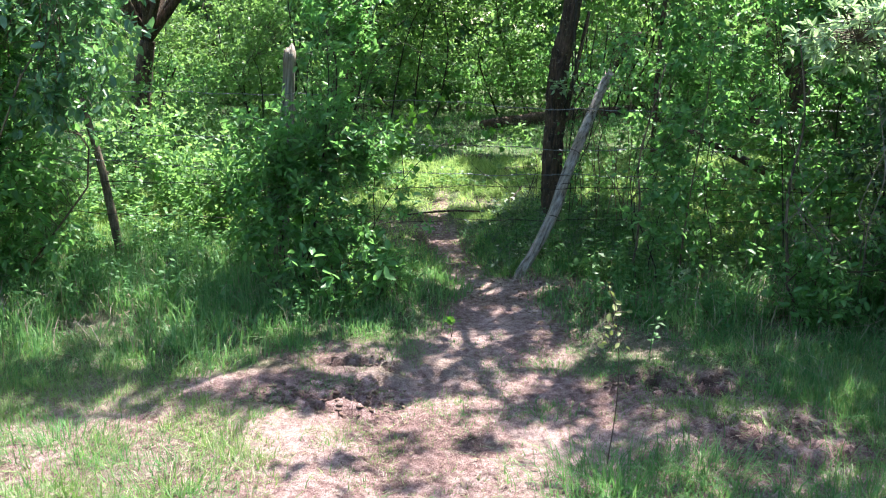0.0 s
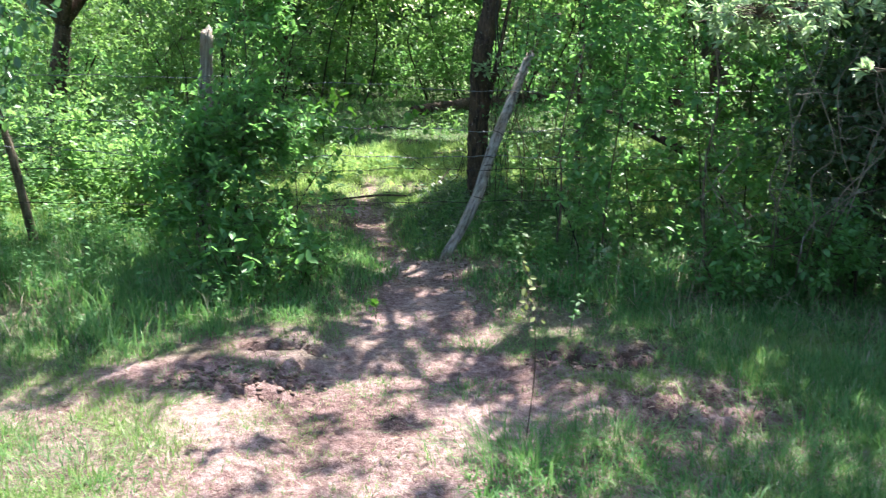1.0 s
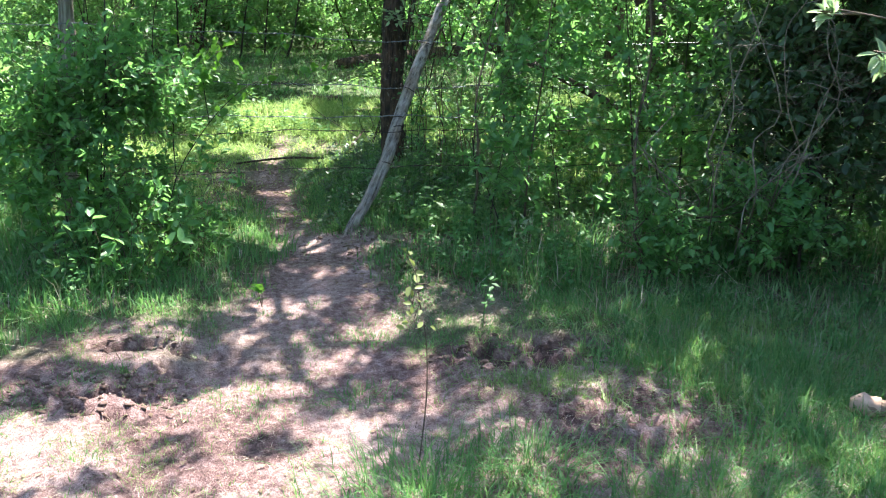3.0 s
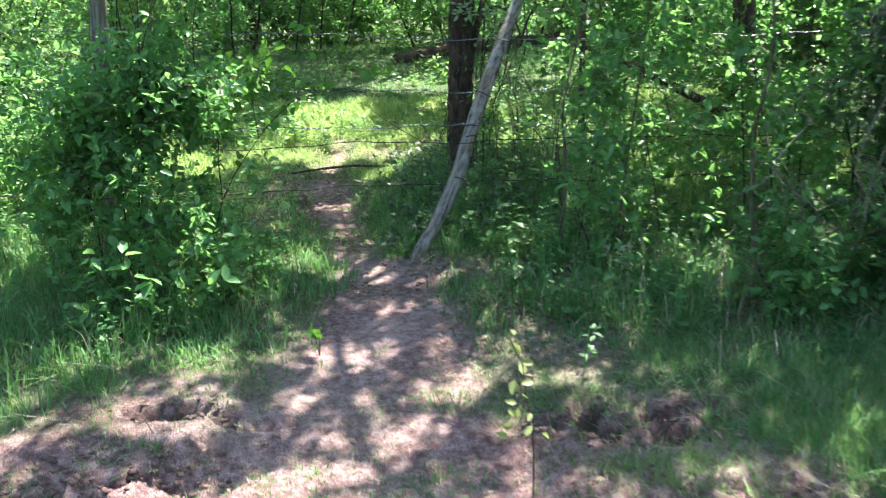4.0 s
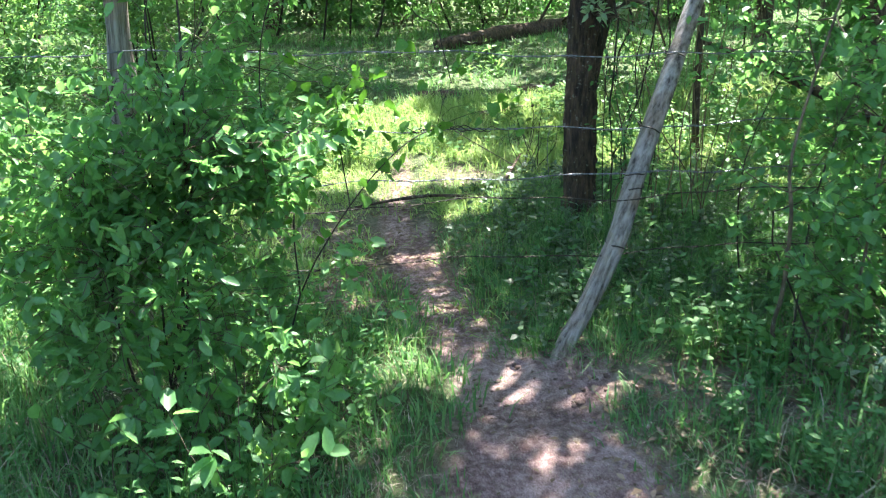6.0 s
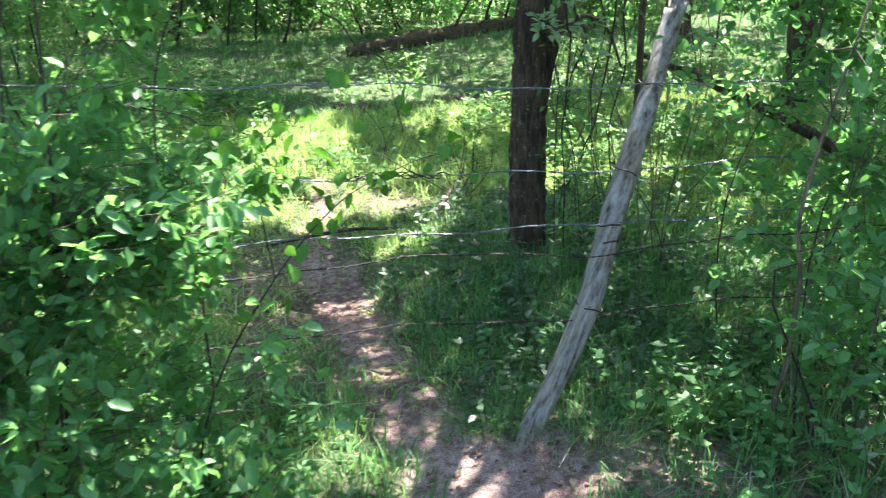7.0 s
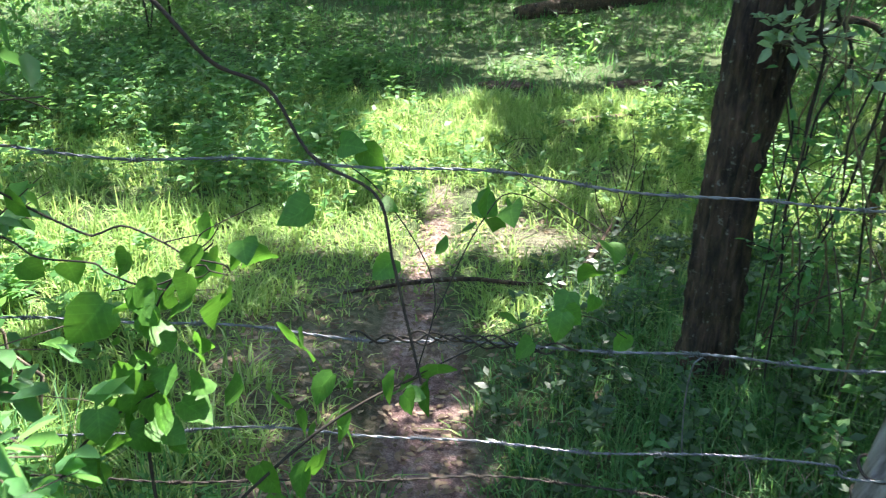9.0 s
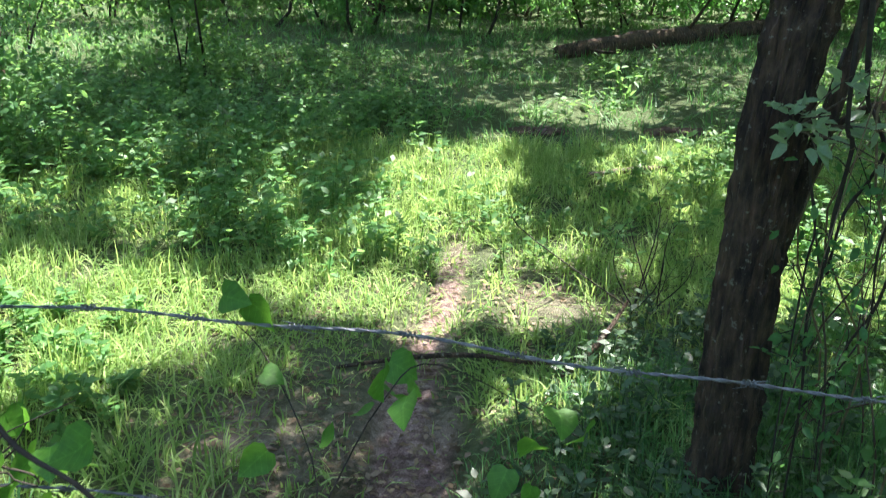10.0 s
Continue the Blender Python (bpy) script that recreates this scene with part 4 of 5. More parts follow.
for k in range(13):
    x, y = -9.6 + 1.6 * k + rng.uniform(-0.4, 0.4), 18.4 + rng.uniform(-0.4, 0.4)
    shrub("brush", "low green undergrowth between the trees", (x, y, -0.12), [((x, y, 0.35), (1.2, 0.6, 0.6))], 150, 20, 0.11, LEAF_SHRUB, 4, 0.6,
          sigma=0.2, shape=RHOMB, faces=WHOLE, stem_r=0.02, group="undergrowth deep in the woods", scale=1.2, cut=-0.4, far=True)
for x, y, h in ((-5.4, 8.2, 1.2), (-6.8, 10.5, 1.5), (-5.6, 6.4, 1.3), (-3.0, 12.4, 1.0), (-5.2, 13.2, 1.4), (5.0, 8.6, 1.3), (6.2, 11.0, 1.4), (4.6, 6.2, 1.2), (3.9, 12.6, 1.2), (-5.0, 4.2, 1.3), (5.0, 4.2, 1.3)):
    shrub("brush", "leafy green brush at the side of the clearing", (x, y, -0.1),
          [((x, y, h * 0.7), (1.1, 0.9, h * 0.8)), ((x, y, h * 1.5), (1.2, 0.9, 0.8))], 430, 16, 0.068, LEAF_SHRUB if x > 0 else LEAF_LIGHT, 3, 0.6,
          sigma=0.17, shape=RHOMB, faces=WHOLE, stem_r=0.012, stem_mat=TWIG_DARK, group="brush round the clearing", scale=1.3, far=True)

# woods far off; the unseen sides are added, their height cuts low sky light
reseed(21)
n = 30000
a, d = rng.uniform(0, 2 * np.pi, n), rng.uniform(25, 40, n)
at = np.stack([d * np.sin(a), 5 + d * np.cos(a), rng.uniform(0, 1, n) ** 0.8 * (11 + 3 * np.sin(a * 9) + 2 * np.sin(a * 23 + 1))], -1)
v, f = leaves(at, rng.normal(size=at.shape), np.array([0, 0, 1.0]) + rng.normal(scale=0.6, size=at.shape), rng.uniform(0.65, 1.35, n), 0.7, RHOMB, WHOLE)
# their undergrowth, thicker and lower
n = 32000
a, d = rng.uniform(0, 2 * np.pi, n), rng.uniform(24, 31, n)
low = np.stack([d * np.sin(a), 5 + d * np.cos(a), rng.uniform(-0.1, 5.5, n)], -1)
v2, f2 = leaves(low, rng.normal(size=low.shape), np.array([0, 0, 1.0]) + rng.normal(scale=0.6, size=low.shape), rng.uniform(0.45, 0.9, n), 0.7, RHOMB, WHOLE)
v, f = joined([(v, f), (v2, f2)])
single("far_woods", v, f, LEAF_CROWN, "distant green woods all round the clearing", "woods", kind="stuff")


# ---- grass and weeds ----
def blades(places, tall, width, lean=0.35, levels=3):
    """Curved blades of grass standing at places of the plan, leaning out of their tufts."""
    x, y, a = places
    n = len(x)
    a = a + rng.normal(scale=0.7, size=n)
    d = np.stack([np.cos(a), np.sin(a), 0 * a], -1)
    turn = a + rng.normal(scale=0.6, size=n)
    side = np.stack([-np.sin(turn), np.cos(turn), 0 * a], -1)
    out = np.abs(rng.normal(scale=lean, size=n)) + 0.08
    foot = np.stack([x, y, height(x, y) - 0.006], -1)
    rows = []
    for u in np.linspace(0, 1, levels + 1):
        c = foot + d * (tall * out * u ** 1.8)[:, None] + np.array([0, 0, 1.0]) * (tall * (u - np.minimum(0.42 * out, 0.75) * u ** 2.5))[:, None]
        w = (width * (1 - 0.92 * u ** 1.6))[:, None] * side * 0.5
        rows += [c - w, c + w]
    V = np.stack(rows, 1)
    k = 2 * (levels + 1)
    f = np.array([[2 * i, 2 * i + 1, 2 * i + 3, 2 * i + 2] for i in range(levels)])
    return V.reshape(-1, 3), ((np.arange(n) * k)[:, None, None] + f[None]).reshape(-1, 4)


def tufts(x0, x1, y0, y1, n, density, tuft=0.05, size=9):
    """Tufted places where density(x, y) allows them, each with its way out of the tuft."""
    m = n // size
    cx, cy = rng.uniform(x0, x1, m), rng.uniform(y0, y1, m)
    ok = rng.random(m) < density(cx, cy)
    cx, cy = np.repeat(cx[ok], size), np.repeat(cy[ok], size)
    dx, dy = rng.normal(scale=tuft, size=len(cx)), rng.normal(scale=tuft, size=len(cy))
    return cx + dx, cy + dy, np.arctan2(dy, dx)


def scatter(*args):
    return tufts(*args)[:2]


def verge(x, y):
    return (1 - bare(x, y)) ** 1.5 * soft(3.6, 4.3, y - 0.35 * (x > 0.6)) * (1 - soft(6.2, 6.8, y)) * (0.35 + 0.65 * soft(0.3, 0.6, value_noise(x, y, 2.6, 3, 21)))


def lawn(x, y):
    return (1 - bare(x, y)) ** 1.1 * (1 - soft(3.7, 4.4, y)) * (0.05 + 0.95 * soft(0.47, 0.60, value_noise(x, y, 3.4, 4, 31)))


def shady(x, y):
    """The mound below the dark tree, whose shade is put into a darker blade colour."""
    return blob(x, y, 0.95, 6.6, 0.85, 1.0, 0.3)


def rank(x, y):
    """Longer grass on the open ground below the overhanging tree."""
    side = soft(1.2, 1.9, x + 0.35 * (value_noise(x, y, 2.0, 3, 27) - 0.5))
    near = soft(0.15, 0.5, x) * (1 - soft(2.75, 3.15, y + 0.5 * (value_noise(x, y, 3.0, 3, 29) - 0.5)))
    return np.maximum(side * (1 - soft(4.0, 4.6, y)), near) * (1 - 0.93 * blob(x, y, 1.32, 3.2, 0.5, 0.5)) * (1 - 0.95 * blob(x, y, 2.25, 3.05, 0.28, 0.26)) * (0.25 + 0.75 * soft(0.32, 0.6, value_noise(x, y, 3.6, 3, 23)))


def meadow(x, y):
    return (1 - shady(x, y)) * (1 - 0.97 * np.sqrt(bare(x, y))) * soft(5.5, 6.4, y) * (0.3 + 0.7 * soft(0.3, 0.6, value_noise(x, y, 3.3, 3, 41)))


def grass(name, label, places, low, high, width, lean, levels, material, seed, short=0.0):
    """A sheet of grass whose height comes and goes in patches."""
    x, y, a = places
    tall = rng.uniform(low, high, len(x)) * (0.45 + 1.1 * value_noise(x, y, 2.2, 3, seed)) * (1 - 0.5 * path_mask(x, y, 0.4))
    tall = tall * (1 - short * (0.35 + 0.65 * soft(-0.9, 0.4, x)) * (1 - soft(4.1, 5.0, y)))
    v, f = blades(places, tall, width * rng.uniform(0.6, 1.3, len(x)), lean, levels)
    return single(name, v, f, material, label, "grass", kind="stuff")


reseed(31)
grass("tall_grass", "lush green grass along the shady verge by the fence", tufts(-3.6, 4.0, 3.5, 6.6, 90000, verge, 0.045, 14), 0.05, 0.20, 0.0078, 0.6, 2, GRASS, 51, 0.75)
reseed(32)
# darker blades than the clearing's, standing in for the tree's shade
grass("tall_grass", "grass on the mound, in darker green for the shade below the tree", tufts(0.0, 1.9, 5.5, 7.7, 26000, lambda x, y: shady(x, y) * (1 - bare(x, y)), 0.04, 12), 0.05, 0.2, 0.006, 0.8, 2, GRASS, 57)
grass("dry_grass", "dead straw-coloured stalks among the verge grass", tufts(-3.6, 4.0, 3.6, 6.4, 9000, verge, 0.08, 5), 0.06, 0.24, 0.004, 0.9, 2, STRAW, 55)
grass("short_grass", "thin short grass tufts on trodden ground", tufts(-2.8, 3.2, 1.9, 4.4, 190000, lawn, 0.022, 14), 0.022, 0.085, 0.0049, 1.0, 1, LAWN, 52)
reseed(53)
grass("tall_grass", "shaded green grass on the open ground below the tree", tufts(0.2, 4.2, 1.7, 4.6, 64000, rank, 0.03, 12), 0.03, 0.115, 0.0078, 0.85, 2, GRASS, 61)
grass("dry_grass", "dead straw-coloured stalks among the shaded grass", tufts(0.3, 4.2, 1.7, 4.6, 34000, rank, 0.05, 4), 0.03, 0.13, 0.0038, 1.4, 1, STRAW, 62)
reseed(37)
grass("short_grass", "sparse tiny grass sprigs on the trodden soil", tufts(-2.6, 2.8, 1.9, 4.9, 110000, lambda x, y: (1 - damp_holes(x, y)) * soft(0.5, 0.62, value_noise(x, y, 4.6, 3, 77)) * (1 - 0.75 * path_mask(x, y, -0.1)), 0.018, 12), 0.022, 0.085, 0.0038, 0.9, 1, LAWN, 58)
reseed(56)
grass("short_grass", "patchy dark green grass on the trodden ground", tufts(0.1, 2.2, 2.2, 4.5, 52000, lambda x, y: (1 - 0.9 * blob(x, y, 1.32, 3.2, 0.5, 0.45)) * (1 - 0.85 * path_mask(x, y, -0.05)) * (1 - 0.7 * damp_holes(x, y)) * soft(0.44, 0.58, value_noise(x, y, 4.2, 4, 87)), 0.025, 14), 0.025, 0.09, 0.0048, 0.95, 1, GRASS, 63)
grass("short_grass", "small green grass tufts on the sunny trodden ground", tufts(-2.6, 0.3, 2.0, 4.4, 22000, lambda x, y: (1 - damp_holes(x, y)) * soft(0.52, 0.62, value_noise(x, y, 4.8, 4, 89)), 0.022, 14), 0.025, 0.08, 0.0044, 0.95, 1, GRASS, 64)
reseed(39)
grass("short_grass", "short grass on the open ground beside the woods", tufts(-8, 8, -5, 4.6, 70000, lambda x, y: np.maximum(soft(2.3, 3.2, np.abs(x)), 1 - soft(0.8, 2.2, y)) * (0.3 + 0.7 * soft(0.35, 0.6, value_noise(x, y, 1.5, 3, 79))), 0.06, 14), 0.03, 0.09, 0.008, 1.0, 1, LAWN, 59)
reseed(33)
# pale blades carry the sunlight of the clearing in their colour
grass("meadow_grass", "clearing grass in pale green for the sun on it", tufts(-4.2, 3.8, 5.6, 10.8, 165000, meadow, 0.05, 18), 0.05, 0.16, 0.0088, 1.1, 2, MEADOW, 53)
# same grass further back, given the darker blade to look shaded
grass("meadow_grass", "clearing grass at the back, in darker green for the shade there", tufts(-8, 8, 10.6, 17.5, 40000, meadow, 0.1, 14), 0.05, 0.15, 0.016, 1.1, 1, GRASS, 54)


def litter(x, y, length, width):
    a = rng.uniform(0, 2 * np.pi, len(x))
    at = np.stack([x, y, height(x, y) + rng.uniform(0.003, 0.012, len(x))], -1)
    d = np.stack([np.cos(a), np.sin(a), rng.normal(scale=0.08, size=len(x))], -1)
    return leaves(at, d, np.array([0, 0, 1.0]) + rng.normal(scale=0.2, size=at.shape), length, width, RHOMB, WHOLE)


reseed(34)
x, y = scatter(-2.9, 3.2, 1.9, 5.2, 120000, lambda x, y: (0.2 + 0.7 * soft(0.35, 0.6, value_noise(x, y, 4, 3, 61))) * (1 - damp_holes(x, y)) * (1 - 0.5 * path_mask(x, y)), 0.07, 9)
ok = rng.random(len(x)) > 1.6 * np.maximum(np.maximum(blob(x, y, -0.52, 3.6, 0.34, 0.2), 0.8 * blob(x, y, 1.1, 3.82, 0.45, 0.17)), blob(x, y, -0.42, 4.0, 0.3, 0.1))
x, y = x[ok], y[ok]
v, f = litter(x, y, rng.uniform(0.012, 0.075, len(x)), 0.026)
single("straw_litter", v, f, STRAW, "dry straw and dead grass lying on the soil", "straw", kind="stuff")


def weeds(name, label, x, y, tall, leaf, material, per=26, ratio=0.5):
    """Broad-leaved weeds: upright stalks with leaves all the way up."""
    n = len(x)
    foot = np.stack([x, y, height(x, y) - 0.01], -1)
    top = foot + np.stack([rng.normal(scale=0.12, size=n) * tall, rng.normal(scale=0.12, size=n) * tall, tall], -1)
    stalks = tubes(np.stack([foot, foot * 0.5 + top * 0.5 + rng.normal(scale=0.01, size=foot.shape), top], 1), np.tile([0.003, 0.0024, 0.001], (n, 1)), 3)
    u = rng.random((n, per, 1)) ** 0.8
    at = (foot[:, None] * (1 - u) + top[:, None] * u).reshape(-1, 3)
    a = rng.uniform(0, 2 * np.pi, len(at))
    d = np.stack([np.cos(a), np.sin(a), rng.uniform(-0.2, 0.7, len(at))], -1)
    at = at + d * 0.02 * np.repeat(tall, per)[:, None]
    lv = leaves(at, d, np.array([0, 0, 1.0]) + rng.normal(scale=0.3, size=at.shape), leaf * rng.uniform(0.5, 1.3, len(at)), ratio, RHOMB, WHOLE)
    v, f = joined([stalks, lv])
    return single(name, v, f, material, label, "weeds", kind="stuff")


reseed(35)
x, y = scatter(-4.2, -1.15, 5.95, 7.8, 560, lambda x, y: 0.6 + 0 * x, 0.15, 3)
weeds("weeds", "tall bright green broad-leaved weeds in the sun", x, y, rng.uniform(0.25, 0.8, len(x)) * (1 - 0.6 * soft(-2.0, -1.5, x)) * (1 - 0.65 * blob(x, y, -2.1, 6.5, 0.7, 0.6)) * (1 - 0.5 * soft(6.8, 7.3, y)), 0.052, LEAF_WEED, 40)
x, y = scatter(-4.6, -0.7, 8.4, 12, 2100, lambda x, y: soft(0.4, 0.6, value_noise(x, y, 1.0, 2, 71)), 0.15, 3)
weeds("weeds", "low bright green weeds in the clearing", x, y, rng.uniform(0.08, 0.32, len(x)), 0.066, LEAF_WEED, 12)
reseed(36)
x, y = scatter(-4.6, 4.2, 8.6, 14, 3800, lambda x, y: soft(0.45, 0.62, value_noise(x, y, 1.1, 3, 73)) * (1 - 0.8 * blob(x, y, 0.1, 9.4, 0.8, 1.0)), 0.15, 3)
weeds("weeds", "low broad-leaved weeds in the shady back of the clearing", x, y, rng.uniform(0.06, 0.24, len(x)), 0.06, LEAF_LIGHT, 12)
reseed(38)
x, y = scatter(-4, 4, 4.55, 6.2, 2200, lambda x, y: verge(x, y) * 0.6, 0.15, 3)
ok = (path_mask(x, y, 0.16) < 0.05) & (bare(x, y) < 0.5)
x, y = x[ok], y[ok]
weeds("weeds", "low green weeds among the verge grass", x, y, rng.uniform(0.06, 0.28, len(x)), 0.036, LEAF_LOW, 18)
x, y = scatter(0.85, 2.7, 4.85, 5.75, 150, lambda x, y: soft(0.35, 0.55, value_noise(x, y, 2.2, 2, 93)), 0.1, 3)
weeds("weeds", "broad-leaved green weeds at the foot of the thicket", x, y, rng.uniform(0.08, 0.28, len(x)), 0.048, LEAF_WEED, 12, 0.6)
x, y = scatter(0.9, 4.5, 6.2, 10, 700, lambda x, y: 0.5 + 0 * x, 0.15, 3)
weeds("weeds", "green weeds behind the thicket", x, y, rng.uniform(0.12, 0.45, len(x)), 0.055, LEAF_WEED, 20)
# dark-leaved weeds spread here to darken the shaded mound by colour
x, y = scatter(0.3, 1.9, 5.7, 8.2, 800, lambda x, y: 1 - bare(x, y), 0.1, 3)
weeds("weeds", "low leafy weeds in a dark leaf colour for the shade below the tree", x, y, rng.uniform(0.05, 0.2, len(x)), 0.042, LEAF_DARK, 14)

# ---- single plants and small things ----
def stick(name, label, category, points, radii, material, k=14, sides=7, rough=0.06, group=""):
    root = thing(name, points[0], label, category, group)
    p = smooth_path(points, k)
    v, f = capped(p, np.interp(np.linspace(0, 1, k), np.linspace(0, 1, len(radii)), radii), sides, rough)
    part_of("stem", v, f, material, root, smooth=True)
    return root, p


def side_twigs(root, p, n, length, radius, material, droop=0.0, name="twig"):
    """Twigs that leave a stem, each a part; gives back their paths."""
    out = []
    for _ in range(n):
        q = p[rng.integers(len(p) // 4, len(p))]
        d = unit(rng.normal(size=3) + np.array([0, -0.2, 0.25 - droop]))
        L = length * rng.uniform(0.5, 1.2)
        w = smooth_path([q, q + d * L * 0.5 + rng.normal(scale=0.02, size=3), q + d * L + np.array([0, 0, -droop * L * 0.5]) + rng.normal(scale=0.02, size=3)], 7)
        v, f = tubes(w[None], np.linspace(radius, radius * 0.3, 7)[None], 4)
        part_of(name, v, f, material, root)
        out.append(w)
    return out


# cut log in the grass
reseed(41)
log = thing("log", (2.2, 3.2, -0.09), "short broken log with a pale pinkish end lying in grass", "log")
p = smooth_path([(2.16, 3.23, -0.075), (2.26, 3.16, -0.07), (2.35, 3.07, -0.085), (2.47, 2.94, -0.09), (2.7, 2.72, -0.095)], 18)
r = np.interp(np.linspace(0, 1, 18), [0, 0.14, 0.24, 0.4, 1], [0.034, 0.035, 0.026, 0.016, 0.010])
v, f = tubes(p[None], r[None], 14, 0.08)
LOG_WOOD = plain_material("log_wood", (0.085, 0.052, 0.034), (0.25, 0.17, 0.12), 30, 0.9, 0, 0.006, (1, 1, 4))
CUT_WOOD = plain_material("cut_wood", (0.34, 0.21, 0.15), (0.52, 0.36, 0.27), 26, 0.8, 0, 0.003)
part_of("trunk_piece", v, f, LOG_WOOD, log, smooth=True)
d = unit(p[1] - p[0])
v, f = capped(p[0] + d * np.array([-0.022, -0.008, 0.02, 0.05, 0.075])[:, None], [0.022, 0.034, 0.040, 0.039, 0.036], 12, 0.12)
part_of("cut_end", v, f, CUT_WOOD, log, "pale broken end")

reseed(42)
# thin weed standing in the open ground
weed, p = stick("weed", "thin tall weed with a few yellowish leaves standing on bare ground", "weed",
                [(0.61, 3.06, -0.12), (0.63, 3.06, 0.1), (0.625, 3.03, 0.3), (0.6, 2.99, 0.45), (0.585, 2.965, 0.56)], [0.0026, 0.0022, 0.0016, 0.001], TWIG, 16, 5)
LEAF_YELLOW = leaf_material("yellowish_leaf", (0.11, 0.16, 0.045), (0.20, 0.25, 0.08), (0.32, 0.36, 0.15), (0.42, 0.52, 0.12), 0.4)
tw = side_twigs(weed, p[6:], 9, 0.09, 0.0016, TWIG)
at = np.array([w[-1] for w in tw] + [p[-1], p[-1] - np.array([0, 0, 0.02]), p[-3], p[-5]] + [w[4] for w in tw[:5]])
for a in at:
    v, f = leaves(a[None], rng.normal(size=(1, 3)) + np.array([0, 0, 0.3]), np.array([[0, -0.6, 1.0]]) + rng.normal(scale=0.3, size=(1, 3)), [rng.uniform(0.02, 0.034)], 0.6)
    part_of("leaf", v, f, LEAF_YELLOW, weed, "yellowish green leaf")


def small_plant(label, base, tall, n_stems, leaf, material, ratio=0.5, per=12, spread=0.1):
    """A low leafy plant: stems and separate leaves."""
    root = thing("plant", base, label, "plant")
    base = np.array(base, float)
    for _ in range(n_stems):
        top = base + np.array([*rng.normal(scale=spread, size=2), tall * rng.uniform(0.6, 1.1)])
        w = smooth_path([base - np.array([0, 0, 0.02]), base * 0.5 + top * 0.5 + rng.normal(scale=0.015, size=3), top], 7)
        v, f = tubes(w[None], np.linspace(0.0025, 0.001, 7)[None], 4)
        part_of("stem", v, f, TWIG, root)
        u = rng.integers(2, 7, per)
        at = w[u] + rng.normal(scale=0.006, size=(per, 3))
        for a in at:
            v, f = leaves(a[None], rng.normal(size=(1, 3)) + np.array([0, 0, 0.3]), np.array([[0, 0, 1.0]]) + rng.normal(scale=0.35, size=(1, 3)), [leaf * rng.uniform(0.6, 1.2)], ratio)
            part_of("leaf", v, f, material, root)
    return root


reseed(43)
LEAF_PALE = leaf_material("pale_leaf", (0.20, 0.28, 0.16), (0.34, 0.42, 0.28), (0.5, 0.56, 0.42), (0.4, 0.55, 0.2), 0.35, 0.4)
small_plant("pale leafy weed catching the sun in the verge", (1.36, 5.06, -0.09), 0.2, 5, 0.04, LEAF_PALE, 0.5, 12, 0.06)
small_plant("bright green sprig at the edge of the footpath", (0.0, 4.5, -0.13), 0.1, 2, 0.055, LEAF_HEART, 0.6, 5, 0.03)
small_plant("broad-leaved green plant below the shrub", (-0.55, 4.75, -0.1), 0.24, 5, 0.06, LEAF_LIGHT, 0.45, 12, 0.1)
small_plant("broad-leaved green plant below the shrub", (-0.95, 4.7, -0.1), 0.22, 4, 0.06, LEAF_LIGHT, 0.45, 12, 0.1)
small_plant("broad-leaved green plant below the shrub", (-0.4, 4.95, -0.1), 0.26, 5, 0.05, LEAF_WEED, 0.5, 14, 0.1)
for px, py, tall in ((-0.62, 4.72, 0.34), (-0.82, 4.82, 0.42), (-0.45, 4.95, 0.36), (-1.0, 4.95, 0.4), (-0.68, 5.0, 0.5)):
    small_plant("broad-leaved green plant below the shrub", (px, py, -0.1), tall, 5, 0.072, LEAF_SHRUB, 0.55, 11, 0.11)
small_plant("tall weed with pale tip leaves in the clearing", (0.89, 12.2, -0.12), 0.32, 3, 0.08, LEAF_WEED, 0.5, 10, 0.06)
small_plant("pale weed standing in the clearing", (-2.02, 10.7, -0.1), 0.22, 2, 0.08, LEAF_PALE, 0.5, 7, 0.05)

# young heart-leaved tree grown through the wires
HEART = np.array([[0, 0, 0], [-0.08, -0.22, 0.05], [0.08, -0.47, 0.09], [0.42, -0.50, 0.08], [0.76, -0.28, 0.02], [1.04, 0, -0.12],
                  [0.76, 0.28, 0.02], [0.42, 0.50, 0.08], [0.08, 0.47, 0.09], [-0.08, 0.22, 0.05], [0.42, 0, -0.02]])
HEART_F = np.array([[0, 1, 2, 10], [10, 2, 3, 4], [10, 4, 5, 5], [10, 5, 6, 6], [10, 6, 7, 8], [0, 10, 8, 9]])
heart_mesh = bpy.data.meshes.new("leaf")
heart_mesh.from_pydata([tuple(c) for c in HEART], [], [tuple(dict.fromkeys(f)) for f in HEART_F.tolist()])
heart_mesh.materials.append(LEAF_HEART)
for face in heart_mesh.polygons:
    face.use_smooth = True
HEART_VARIED = []
for k in range(4):
    me = heart_mesh.copy()
    for c in me.vertices:
        c.co.y *= 0.9 + 0.08 * k
        c.co.z += 0.08 * math.sin(5 * c.co.x + k * 2 + 3 * c.co.y)
    HEART_VARIED.append(me)

reseed(44)
sapling = thing("sapling", (-0.52, 5.52, -0.1), "young heart-leaved sapling twined through the barbed wire", "sapling")


# shoots take the dark bark, which holds their shade as colour
def shoot(points, r0, r1, k=16, material=TWIG_DARK):
    w = smooth_path(points, k)
    v, f = tubes(w[None], np.linspace(r0, r1, k)[None], 6, 0.05)
    part_of("shoot", v, f, material, sapling, smooth=True)
    return w


